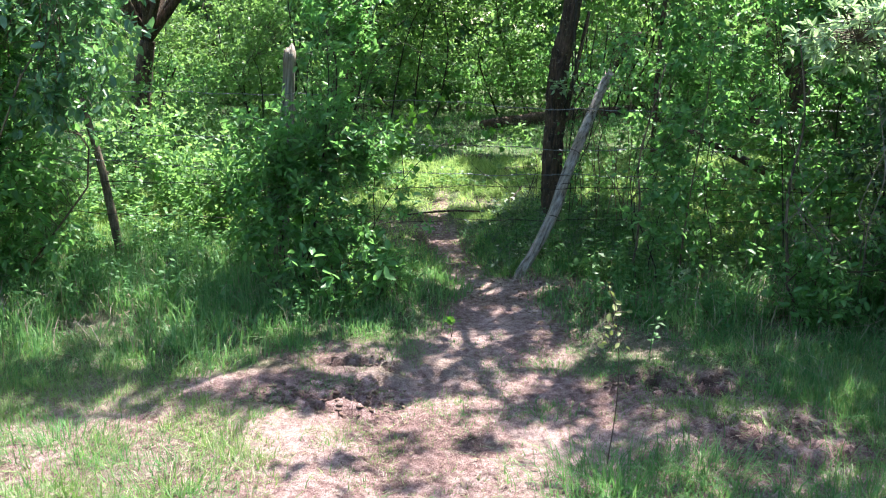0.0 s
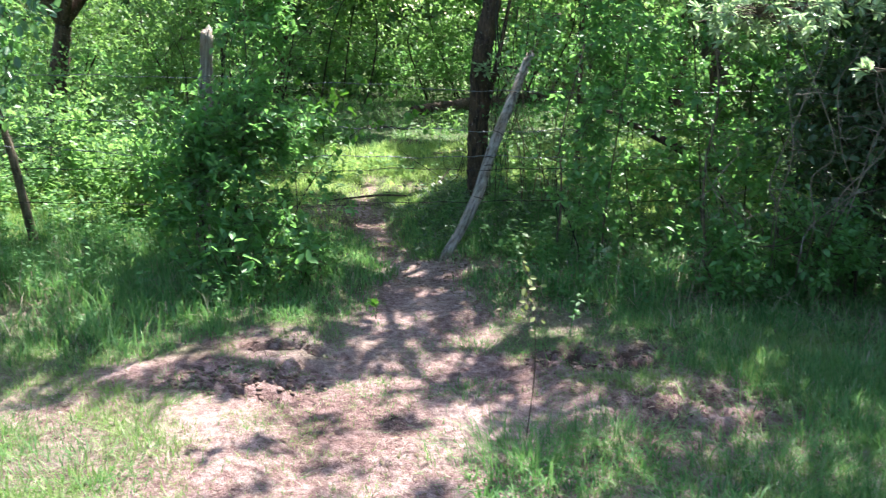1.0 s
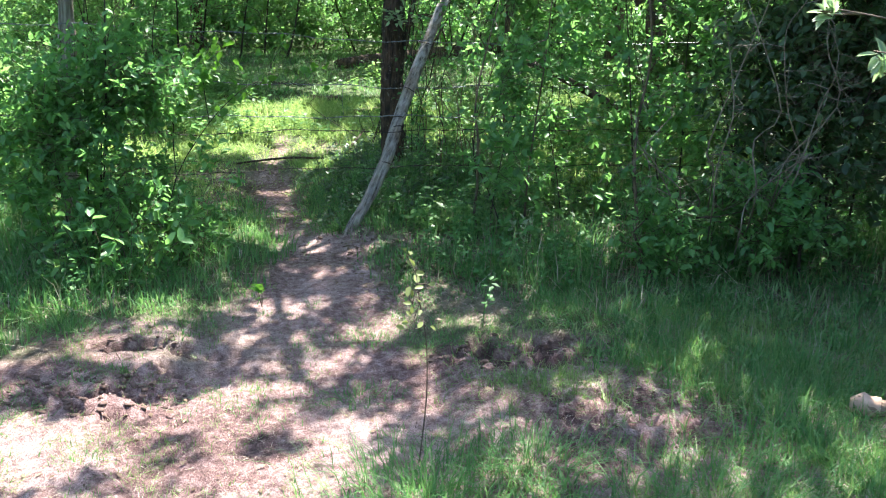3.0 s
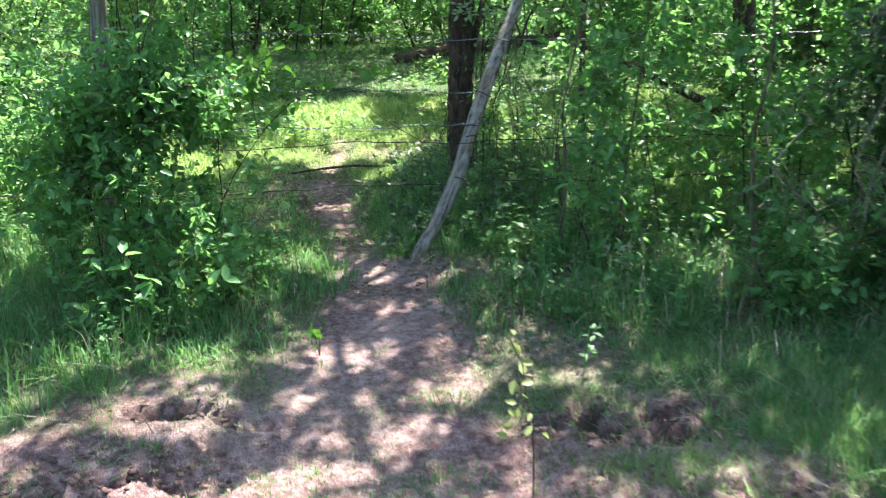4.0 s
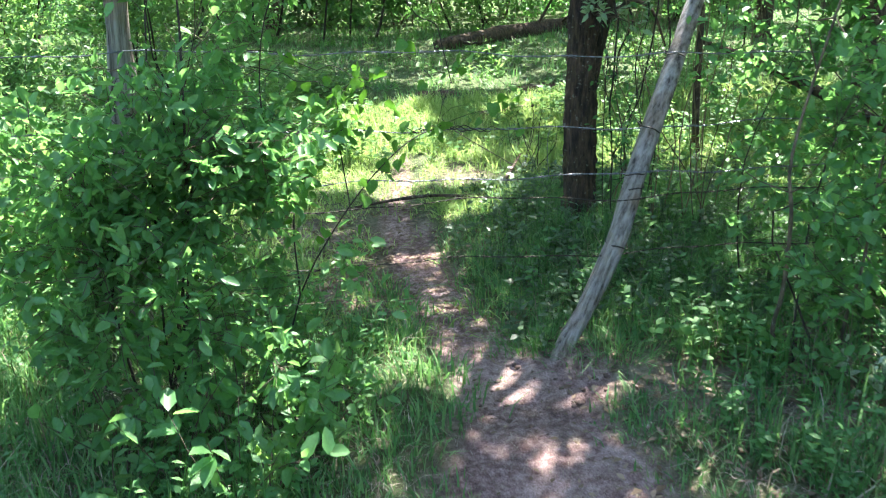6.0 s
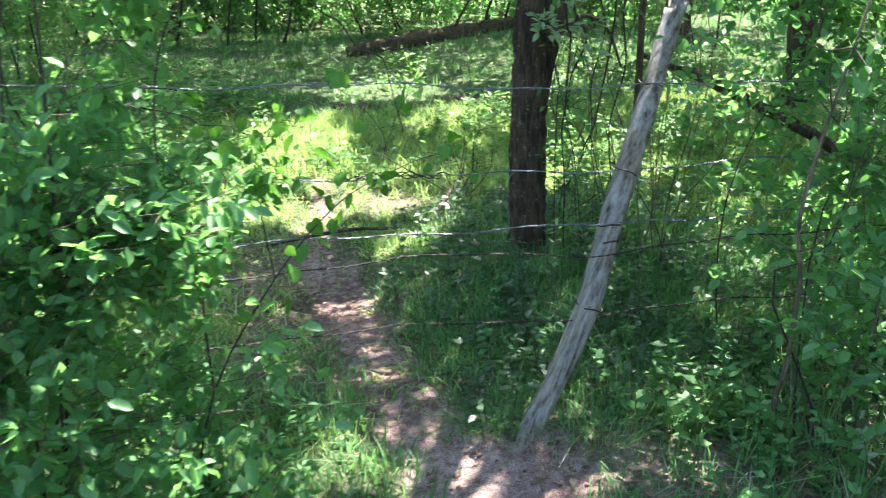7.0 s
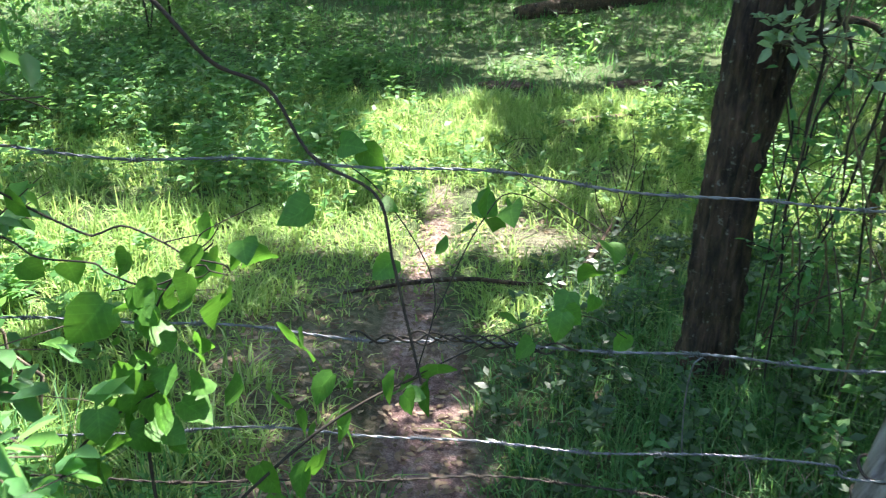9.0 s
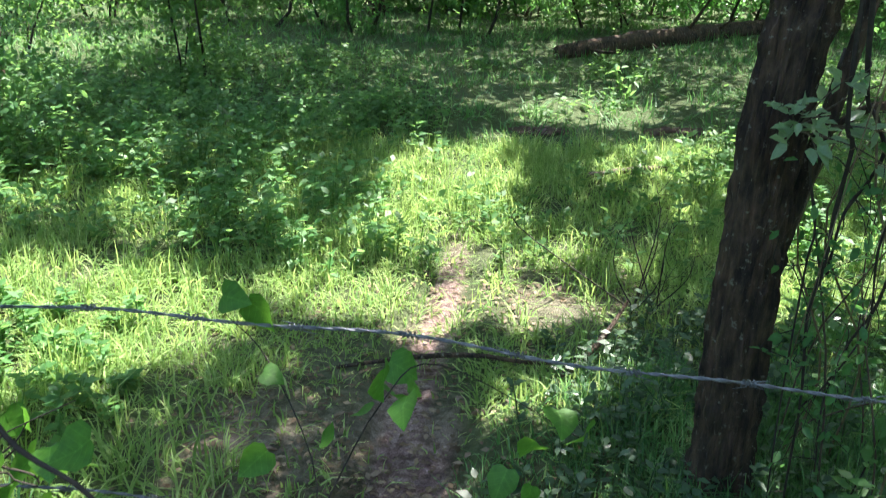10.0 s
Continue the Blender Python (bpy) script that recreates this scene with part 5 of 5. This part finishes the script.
sh = [shoot([(-0.60, 5.30, -0.12), (-0.50, 5.33, 0.28), (-0.32, 5.40, 0.56), (-0.18, 5.47, 0.70), (-0.08, 5.52, 0.76), (0.0, 5.58, 0.77)], 0.0035, 0.0014),
      shoot([(-0.50, 5.36, 0.55), (-0.56, 5.30, 0.9), (-0.50, 5.25, 1.22), (-0.34, 5.24, 1.37), (-0.25, 5.24, 1.345), (-0.195, 5.245, 1.30), (-0.155, 5.255, 1.25), (-0.116, 5.275, 1.225), (-0.079, 5.262, 1.171), (-0.024, 5.25, 1.143), (-0.010, 5.24, 1.09), (0.004, 5.23, 1.03), (0.016, 5.226, 0.975)], 0.0023, 0.0014, 60),
      shoot([(-0.62, 5.50, 1.06), (-0.531, 5.5, 1.051), (-0.469, 5.5, 1.019), (-0.411, 5.5, 0.991), (-0.394, 5.5, 0.992), (-0.361, 5.5, 1.003), (-0.316, 5.5, 0.983), (-0.287, 5.5, 0.965), (-0.246, 5.5, 0.957), (-0.238, 5.5, 0.947)], 0.0017, 0.0011, 36),
      shoot([(-0.62, 5.50, 1.01), (-0.514, 5.5, 0.983), (-0.476, 5.5, 0.958), (-0.408, 5.5, 0.953), (-0.391, 5.5, 0.94), (-0.343, 5.5, 0.924), (-0.296, 5.5, 0.943), (-0.285, 5.5, 0.953), (-0.269, 5.5, 0.955), (-0.263, 5.5, 0.948), (-0.241, 5.5, 0.943)], 0.0015, 0.0009, 40),
      shoot([(-0.32, 5.40, 0.56), (-0.34, 5.43, 0.72), (-0.35, 5.48, 0.83), (-0.33, 5.51, 0.91), (-0.26, 5.51, 0.98)], 0.0025, 0.001),
      shoot([(-0.50, 5.33, 0.28), (-0.5, 5.36, 0.55), (-0.42, 5.42, 0.74), (-0.3, 5.46, 0.82)], 0.0035, 0.0012),
      shoot([(-0.08, 5.52, 0.76), (0.1, 5.64, 0.80), (0.22, 5.74, 0.78), (0.30, 5.82, 0.70)], 0.0011, 0.0007),
      shoot([(-0.02, 5.57, 0.77), (0.0, 5.62, 0.88), (-0.08, 5.72, 0.97), (-0.15, 5.765, 1.01)], 0.0011, 0.0007),
      shoot([(0.0, 5.60, 0.84), (0.06, 5.68, 0.95), (0.12, 5.74, 0.97), (0.29, 5.84, 0.82)], 0.0011, 0.0007)]
# crooked bare side twigs
for points in ([(-0.288, 5.5, 0.95), (-0.283, 5.502, 0.969), (-0.272, 5.505, 0.993), (-0.248, 5.51, 1.007), (-0.2, 5.52, 1.03)], [(-0.317, 5.5, 0.983), (-0.294, 5.502, 0.989), (-0.272, 5.505, 0.993)],
               [(-0.389, 5.5, 0.916), (-0.343, 5.5, 0.9235), (-0.317, 5.5, 0.919), (-0.26, 5.5, 0.923)], [(-0.343, 5.5, 0.924), (-0.347, 5.498, 0.898), (-0.337, 5.5, 0.893)],
               [(-0.296, 5.5, 0.942), (-0.286, 5.502, 0.937), (-0.274, 5.5, 0.94), (-0.263, 5.5, 0.948)], [(-0.283, 5.502, 0.969), (-0.262, 5.51, 0.985), (-0.25, 5.515, 1.005)]):
    shoot(points, 0.001, 0.0006, 14)
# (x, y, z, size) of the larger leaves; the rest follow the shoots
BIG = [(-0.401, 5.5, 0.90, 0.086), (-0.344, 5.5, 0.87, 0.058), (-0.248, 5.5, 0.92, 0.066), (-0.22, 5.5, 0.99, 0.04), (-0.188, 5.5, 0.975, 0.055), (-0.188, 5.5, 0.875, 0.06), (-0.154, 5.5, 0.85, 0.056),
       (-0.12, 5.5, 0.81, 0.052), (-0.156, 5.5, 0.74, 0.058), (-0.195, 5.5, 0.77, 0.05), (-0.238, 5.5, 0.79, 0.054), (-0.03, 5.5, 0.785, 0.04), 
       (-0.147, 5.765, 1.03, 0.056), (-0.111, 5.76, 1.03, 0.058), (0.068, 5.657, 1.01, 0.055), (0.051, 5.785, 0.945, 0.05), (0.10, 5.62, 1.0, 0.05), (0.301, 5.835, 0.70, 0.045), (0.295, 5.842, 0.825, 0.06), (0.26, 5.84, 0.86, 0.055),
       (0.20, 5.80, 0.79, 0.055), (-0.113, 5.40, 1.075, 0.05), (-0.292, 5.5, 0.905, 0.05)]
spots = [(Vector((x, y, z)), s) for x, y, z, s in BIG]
for w, n in zip(sh, (20, 0, 2, 3, 30, 50, 5, 3, 4)):
    for _ in range(n):
        q = w[rng.integers(5, 16)]
        spots.append((Vector(q + rng.normal(scale=0.025, size=3)), rng.uniform(0.03, 0.058)))
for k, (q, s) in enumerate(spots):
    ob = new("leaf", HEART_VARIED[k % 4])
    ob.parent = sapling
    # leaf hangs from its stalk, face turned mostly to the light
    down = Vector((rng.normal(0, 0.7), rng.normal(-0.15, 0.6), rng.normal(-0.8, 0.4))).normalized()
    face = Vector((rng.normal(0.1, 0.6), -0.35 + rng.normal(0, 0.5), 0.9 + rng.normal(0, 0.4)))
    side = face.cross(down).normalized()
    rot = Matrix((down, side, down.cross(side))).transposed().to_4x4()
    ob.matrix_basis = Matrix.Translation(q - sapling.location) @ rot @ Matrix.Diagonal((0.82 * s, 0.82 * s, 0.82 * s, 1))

# leafy shoots and hanging stems about the tree
reseed(45)
sprout = thing("sprout", (0.74, 6.8, 1.0), "leafy sprout growing from the dark tree trunk", "sprout")
for k in range(12):
    d = unit(np.array([rng.normal(0.2, 0.6), -0.9, rng.normal(0.25, 0.35)]))
    w = smooth_path([(0.78, 6.85, 1.0), np.array([0.78, 6.83, 1.02]) + d * 0.12, np.array([0.78, 6.83, 1.0]) + d * 0.24], 8)
    v, f = tubes(w[None], np.linspace(0.003, 0.001, 8)[None], 4)
    part_of("twig", v, f, TWIG, sprout)
    for _ in range(7):
        a = w[rng.integers(3, 8)][None] + rng.normal(scale=0.01, size=(1, 3))
        v, f = leaves(a, d[None] + rng.normal(scale=0.6, size=(1, 3)), np.array([[0, -0.3, 1.0]]) + rng.normal(scale=0.4, size=(1, 3)), [rng.uniform(0.035, 0.062)], 0.45, NARROW)
        part_of("leaf", v, f, LEAF_GLOSSY, sprout)
reseed(46)
for k in range(9):
    x, y = 0.62 + rng.random() * 0.75, 6.65 + rng.random() * 0.5
    if abs(x - 0.78) < 0.12:
        x += 0.22
    top = rng.uniform(0.5, 1.9) if x > 0.9 else rng.uniform(0.35, 0.8)
    bend = rng.normal(scale=0.2, size=2)
    stick("vine", "thin dark stem growing up beside the tree trunk", "vine",
          [(x, y, -0.06), (x + bend[0] * 0.3, y, 0.25 * top), (x + bend[0], y + bend[1], 0.65 * top), (x + bend[0] * rng.uniform(0.5, 2), y + bend[1], top)], [0.0032, 0.0028, 0.0015], TWIG, 10, 4, 0.03, "thin stems beside the tree")
reseed(54)
CANE = plain_material("cane_bark", (0.10, 0.075, 0.04), (0.27, 0.21, 0.12), 50)
for k in range(9):
    x, y = 0.95 + 0.07 * k + rng.normal(0, 0.03), 7.0 + rng.uniform(-0.3, 0.35)
    top, way = rng.uniform(1.0, 1.75), rng.choice([-1, 1]) * rng.uniform(0.1, 0.4)
    root, p = stick("vine", "thin yellowish-brown cane arching over beside the tree", "vine",
                    [(x + 0.1 * way, y, -0.06), (x + rng.normal(0, 0.06), y, 0.3 * top), (x + rng.normal(0, 0.08), y, 0.65 * top), (x + 0.4 * way, y - 0.05, top), (x + 0.9 * way + rng.normal(0, 0.05), y - 0.1, 0.8 * top), (x + 1.1 * way, y - 0.12, 0.35 * top)],
                    [0.0036, 0.0032, 0.0026, 0.002, 0.001], CANE, 18, 5, 0.03, "arching canes beside the tree")
    side_twigs(root, p, 7, 0.17, 0.0012, CANE, 0.6)
# dark crooked vines hanging from the limbs down the tree's side
reseed(57)
for points, r in (([(0.85, 6.75, 1.75), (0.84, 6.75, 1.3), (0.854, 6.75, 1.045), (0.873, 6.75, 0.995), (0.862, 6.75, 0.829), (0.858, 6.74, 0.731), (0.849, 6.75, 0.629), (0.85, 6.76, 0.559), (0.865, 6.75, 0.365), (0.87, 6.75, 0.05), (0.9, 6.75, -0.05)], 0.0055),
                  ([(0.86, 6.75, 1.7), (0.85, 6.74, 1.4), (0.879, 6.75, 1.123), (0.911, 6.75, 1.055), (0.939, 6.75, 0.986), (0.918, 6.75, 0.915), (0.881, 6.75, 0.84), (0.866, 6.74, 0.7)], 0.006),
                  ([(1.1, 6.8, 1.5), (1.06, 6.78, 1.0), (1.001, 6.75, 0.691), (0.985, 6.75, 0.611), (0.947, 6.75, 0.527), (0.921, 6.75, 0.43), (0.87, 6.75, 0.353)], 0.0045),
                  ([(0.82, 6.74, 1.2), (0.794, 6.76, 0.98), (0.83, 6.76, 0.805), (0.825, 6.76, 0.706), (0.82, 6.75, 0.35), (0.83, 6.75, -0.02)], 0.0035),
                  ([(1.2, 6.9, 1.55), (1.13, 6.85, 1.1), (1.15, 6.85, 0.85), (1.08, 6.82, 0.6), (1.09, 6.8, 0.3), (1.02, 6.8, -0.04)], 0.0045),
                  ([(1.0, 6.7, 1.5), (0.97, 6.7, 1.2), (1.0, 6.7, 1.02), (0.95, 6.7, 0.8), (0.96, 6.7, 0.6), (0.9, 6.7, 0.42), (0.91, 6.7, 0.2)], 0.0035)):
    root, p = stick("vine", "dark crooked leafy vine hanging beside the tree trunk", "vine", points, [r, r * 0.8, r * 0.45], TWIG_DARK, 34, 6, 0.12, "vines hanging beside the tree")
    tw = side_twigs(root, p, 9, 0.14, 0.0016, TWIG_DARK, 0.5)
    at = np.vstack(tw)
    at = at[rng.integers(0, len(at), 46)] + rng.normal(scale=0.01, size=(46, 3))
    v, f = leaves(at, rng.normal(size=at.shape) + np.array([0, 0, -0.4]), np.array([0, -0.2, 1.0]) + rng.normal(scale=0.5, size=at.shape), rng.uniform(0.018, 0.042, 46), 0.5)
    part_of("leaf_spray", v, f, LEAF_LOW, root, kind="stuff")
dead = thing("dead_bush", (0.66, 8.2, -0.1), "low dead bush of fine bare dark twigs in the grass", "bush")
for k in range(9):
    e = np.array([0.66 + rng.normal(0, 0.2), 8.2 + rng.normal(0, 0.15), rng.uniform(0.15, 0.38)])
    w = smooth_path([(0.66 + rng.normal(0, 0.06), 8.2 + rng.normal(0, 0.05), -0.12), e * np.array([1, 1, 0.5]) + rng.normal(scale=0.03, size=3), e], 9)
    v, f = tubes(w[None], np.linspace(0.0035, 0.001, 9)[None], 4)
    part_of("stem", v, f, TWIG_DARK, dead)
    side_twigs(dead, w, 6, 0.15, 0.0012, TWIG_DARK)
stick("branch", "dark dead limb slanting down behind the post", "branch", [(1.85, 8.5, 0.66), (2.05, 8.5, 0.58), (2.25, 8.5, 0.51), (2.5, 8.5, 0.38), (2.95, 8.4, 0.15), (3.4, 8.3, -0.14)], [0.016, 0.028, 0.034, 0.036, 0.04, 0.04], BARK_DARK)
fallen, p = stick("fallen_trunk", "dark fallen tree trunk lying at the edge of the clearing", "fallen tree",
                  [(0.3, 14.5, -0.05), (0.6, 14.75, -0.04), (1.25, 15.38, -0.03), (2.05, 16.0, -0.02), (3.2, 16.75, 0.0)], [0.08, 0.10, 0.12, 0.125, 0.13], BARK_DARK, 20, 12)
side_twigs(fallen, p, 9, 0.7, 0.03, BARK_DARK, 0.0, "limb_stub")
stick("stick", "crooked dead stick lying across the footpath", "stick", [(-0.5, 7.62, -0.14), (-0.25, 7.70, -0.125), (0.0, 7.74, -0.115), (0.25, 7.72, -0.12), (0.40, 7.80, -0.12)], [0.007, 0.010, 0.009, 0.006], BARK_DARK)
stick("stick", "dark forked dead branch propped in the grass", "stick", [(0.30, 7.62, -0.13), (0.40, 7.66, -0.06), (0.48, 7.72, 0.02), (0.56, 7.84, 0.10)], [0.015, 0.014, 0.011, 0.005], BARK_DARK)
stick("stick", "grey dead branch lying in the grass", "stick", [(0.5, 10.1, -0.1), (0.85, 10.25, -0.09), (1.2, 10.35, -0.1)], [0.02, 0.024, 0.012], BARK_GREY)

# leafy twigs hanging before the top of the leaning post
reseed(47)
spray = thing("leafy_twig", (1.15, 5.75, 1.45), "leafy twig hanging before the top of the leaning post", "twig")
for k in range(9):
    e = np.array([0.82 + 0.03 * k + rng.normal(0, 0.03), 5.48 + rng.normal(0, 0.06), 1.2 + rng.normal(0, 0.05)])
    w = smooth_path([(1.15, 5.75, 1.45), e * 0.5 + np.array([1.15, 5.75, 1.45]) * 0.5 + np.array([0, 0, 0.06]), e], 8)
    v, f = tubes(w[None], np.linspace(0.003, 0.001, 8)[None], 4)
    part_of("shoot", v, f, TWIG, spray)
    a = w[rng.integers(3, 8, 16)] + rng.normal(scale=0.03, size=(16, 3))
    v, f = leaves(a, rng.normal(size=a.shape), np.array([0, -0.3, 1.0]) + rng.normal(scale=0.4, size=a.shape), rng.uniform(0.03, 0.05, 16), 0.55)
    part_of("leaf_spray", v, f, LEAF_SHRUB, spray, kind="stuff")

# thin crooked stems in the thicket
reseed(48)
for base, mid, top, r in (((1.14, 5.3, -0.12), (1.09, 5.3, 0.24), (1.10, 5.3, 0.72), 0.012), ((1.42, 5.45, -0.12), (1.40, 5.4, 0.3), (1.5, 5.45, 0.9), 0.009),
                          ((2.0, 5.1, -0.12), (1.93, 5.1, 0.35), (1.98, 5.12, 1.0), 0.014)):
    b, m_, t_ = np.array(base), np.array(mid), np.array(top)
    root, p = stick("young_sapling", "thin crooked pale stem growing in the thicket", "sapling",
                    [b, b * 0.5 + m_ * 0.5 + rng.normal(scale=0.02, size=3), m_ + rng.normal(scale=0.02, size=3), m_ * 0.5 + t_ * 0.5 + rng.normal(scale=0.02, size=3), t_, t_ + np.array([rng.normal(0, 0.1), 0, 0.55])],
                    [r * 0.7, r * 0.62, r * 0.5, r * 0.3], BARK_GREY, 20, 6, 0.08, "thin stems in the thicket")
    for w in side_twigs(root, p, 7, 0.28, 0.003, TWIG):
        a = w[rng.integers(2, 7, 9)] + rng.normal(scale=0.02, size=(9, 3))
        v, f = leaves(a, rng.normal(size=a.shape), np.array([0, -0.2, 1.0]) + rng.normal(scale=0.4, size=a.shape), rng.uniform(0.025, 0.045, 9), 0.6)
        part_of("leaf_spray", v, f, LEAF_SHRUB, root, kind="stuff")
reseed(49)
for k in range(9):
    b = np.array([1.98 + 0.055 * k + rng.normal(0, 0.03), 4.5 - 0.03 * k + rng.normal(0, 0.06), 0.2 + rng.random() * 0.35])
    e = b + np.array([rng.normal(-0.02, 0.16), rng.normal(-0.12, 0.06), rng.uniform(0.45, 1.0)])
    m = b * 0.5 + e * 0.5
    root, p = stick("bare_twig", "bare pale thorny twig sticking out of the dark shrub", "twig",
                    [b + np.array([0.15, 0.35, -0.3]), b, b * 0.6 + m * 0.4 + rng.normal(scale=0.04, size=3), m + rng.normal(scale=0.05, size=3), e * 0.6 + m * 0.4 + rng.normal(scale=0.05, size=3), e],
                    [0.0042, 0.0034, 0.0026, 0.0014], TWIG_PALE, 18, 5, 0.05, "bare twigs of the dark shrub")
    for w in side_twigs(root, p, 11, 0.2, 0.0018, TWIG_PALE):
        for _ in range(3):
            q = w[rng.integers(2, 7)]
            v, f = tubes(np.stack([q, q + unit(rng.normal(size=3)) * rng.uniform(0.02, 0.06)])[None], np.array([[0.0012, 0.0005]]), 3)
            part_of("thorn", v, f, TWIG_PALE, root)

# ---- soil clods, dead leaves, green tufts ----
def clods(n, cx, cy, rx, ry, size):
    """Lumps of churned soil as one heap of small uneven stones."""
    pieces = []
    for _ in range(n):
        a = rng.uniform(0, 6.283)
        x, y = cx + rx * math.cos(a) * rng.random() ** 0.5, cy + ry * math.sin(a) * rng.random() ** 0.5
        s = size * rng.uniform(0.35, 1.2)
        p = np.array([x, y, float(height(x, y)) + s * 0.25])
        w = np.linspace(0, 2 * np.pi, 7, endpoint=False)
        rings = [p + s * np.stack([q * np.cos(w), q * np.sin(w) * rng.uniform(0.6, 1), 0 * w + zz], -1) * rng.uniform(0.5, 1.45, (7, 1)) for q, zz in ((0.75, -0.5), (1, 0), (0.6, 0.3), (0.1, 0.36))]
        V = np.vstack(rings)
        i, j, j2 = np.arange(3)[:, None] * 7, np.arange(7), (np.arange(7) + 1) % 7
        pieces.append((V, np.stack([i + j, i + j2, i + 7 + j2, i + 7 + j], -1).reshape(-1, 4)))
    return joined(pieces)


reseed(50)
for n, cx, cy, rx, ry, s in ((190, -0.52, 3.6, 0.34, 0.18, 0.013), (30, -0.45, 4.0, 0.2, 0.08, 0.014), (130, 1.1, 3.8, 0.42, 0.17, 0.013), (60, 1.36, 3.25, 0.36, 0.28, 0.012), (50, 0.3, 5.35, 0.25, 0.3, 0.012),
                             (26, 0.14, 11.2, 0.25, 0.1, 0.045), (22, 1.15, 11.3, 0.25, 0.1, 0.05), (16, 0.87, 9.7, 0.18, 0.1, 0.03)):
    v, f = clods(n, cx, cy, rx, ry, s)
    single("soil_clods", v, f, CLOD, "loose dark clods of churned clay soil", "soil clods", (cx, cy, -0.1), kind="stuff")
# crumbs of dry soil
reseed(52)
CRUMB = leaf_material("soil_crumb", (0.09, 0.054, 0.047), (0.20, 0.127, 0.114), (0.33, 0.235, 0.21), (0.2, 0.12, 0.1), 0.0, 0.95)
x, y = scatter(-2.4, 2.6, 1.9, 5.7, 60000, lambda x, y: bare(x, y) ** 1.3 * (0.3 + 0.7 * soft(0.4, 0.6, value_noise(x, y, 6, 3, 66))), 0.04, 6)
n = len(x)
w = rng.uniform(0, 6.283, (n, 1)) + np.arange(3) * 2.094
s = rng.uniform(0.0015, 0.0055, (n, 1)) * rng.uniform(0.6, 1.3, (n, 3))
z = height(x, y)
corner = np.stack([x[:, None] + s * np.cos(w), y[:, None] + s * np.sin(w), np.repeat(z[:, None] - 0.002, 3, 1)], -1)
peak = np.stack([x, y, z + s.mean(1) * rng.uniform(0.5, 1.1, n)], -1)
V = np.concatenate([corner, peak[:, None]], 1).reshape(-1, 3)
F = ((np.arange(n) * 4)[:, None, None] + np.array([[0, 1, 3], [1, 2, 3], [2, 0, 3]])[None]).reshape(-1, 3)
single("soil_crumbs", V, F, CRUMB, "small dry crumbs of pinkish clay on the trodden soil", "soil crumbs", kind="stuff")
x, y = scatter(-1.0, 0.6, 5.7, 8.6, 8000, lambda x, y: 0.15 + 0.85 * bare(x, y), 0.12, 3)
v, f = litter(x, y, rng.uniform(0.014, 0.042, len(x)), 0.5)
single("dead_leaves", v, f, DEAD_LEAF, "dry brown leaves lying on the footpath", "dead leaves", kind="stuff")
x, y = scatter(-3.0, 3.2, 2.0, 5.4, 2600, lambda x, y: 0.25 + 0.5 * bare(x, y), 0.1, 3)
v, f = litter(x, y, rng.uniform(0.012, 0.04, len(x)), 0.45)
single("dead_leaves", v, f, DEAD_LEAF, "small dry leaf scraps lying on trodden soil", "dead leaves", kind="stuff")
x, y = scatter(0.5, 3.4, 4.6, 6.8, 5200, lambda x, y: 0.9 + 0 * x, 0.12, 3)
v, f = litter(x, y, rng.uniform(0.015, 0.05, len(x)), 0.45)
single("dead_leaves", v, f, DEAD_LEAF, "dry brown leaves lying under the thicket", "dead leaves", kind="stuff")
# lush tufts
reseed(51)
for cx, cy, n, tall, spread in ((0.62, 2.95, 420, 0.20, 0.16), (0.95, 3.0, 300, 0.17, 0.14), (0.33, 5.70, 200, 0.15, 0.07), (0.62, 5.5, 200, 0.16, 0.09), (-1.45, 3.1, 300, 0.14, 0.15), (-0.95, 2.85, 300, 0.11, 0.2),
                               (0.5, 4.05, 110, 0.10, 0.07), (-0.78, 4.2, 60, 0.16, 0.07), (0.42, 3.55, 120, 0.08, 0.08), (1.5, 4.1, 150, 0.16, 0.1), (-2.1, 3.75, 300, 0.2, 0.16), (1.9, 3.3, 400, 0.17, 0.25), (2.4, 2.9, 500, 0.18, 0.3), (1.45, 2.75, 400, 0.17, 0.2)):
    n = int(n * 1.7)
    x, y = rng.normal(cx, spread, n), rng.normal(cy, spread * 0.7, n)
    v, f = blades((x, y, np.arctan2(y - cy, x - cx)), 0.62 * tall * rng.uniform(0.35, 1.2, n), rng.uniform(0.0025, 0.005, n), 0.9)
    single("grass_tuft", v, f, GRASS, "lush green grass tuft on trodden ground", "grass tuft", (cx, cy, -0.1), "grass tufts", "stuff")
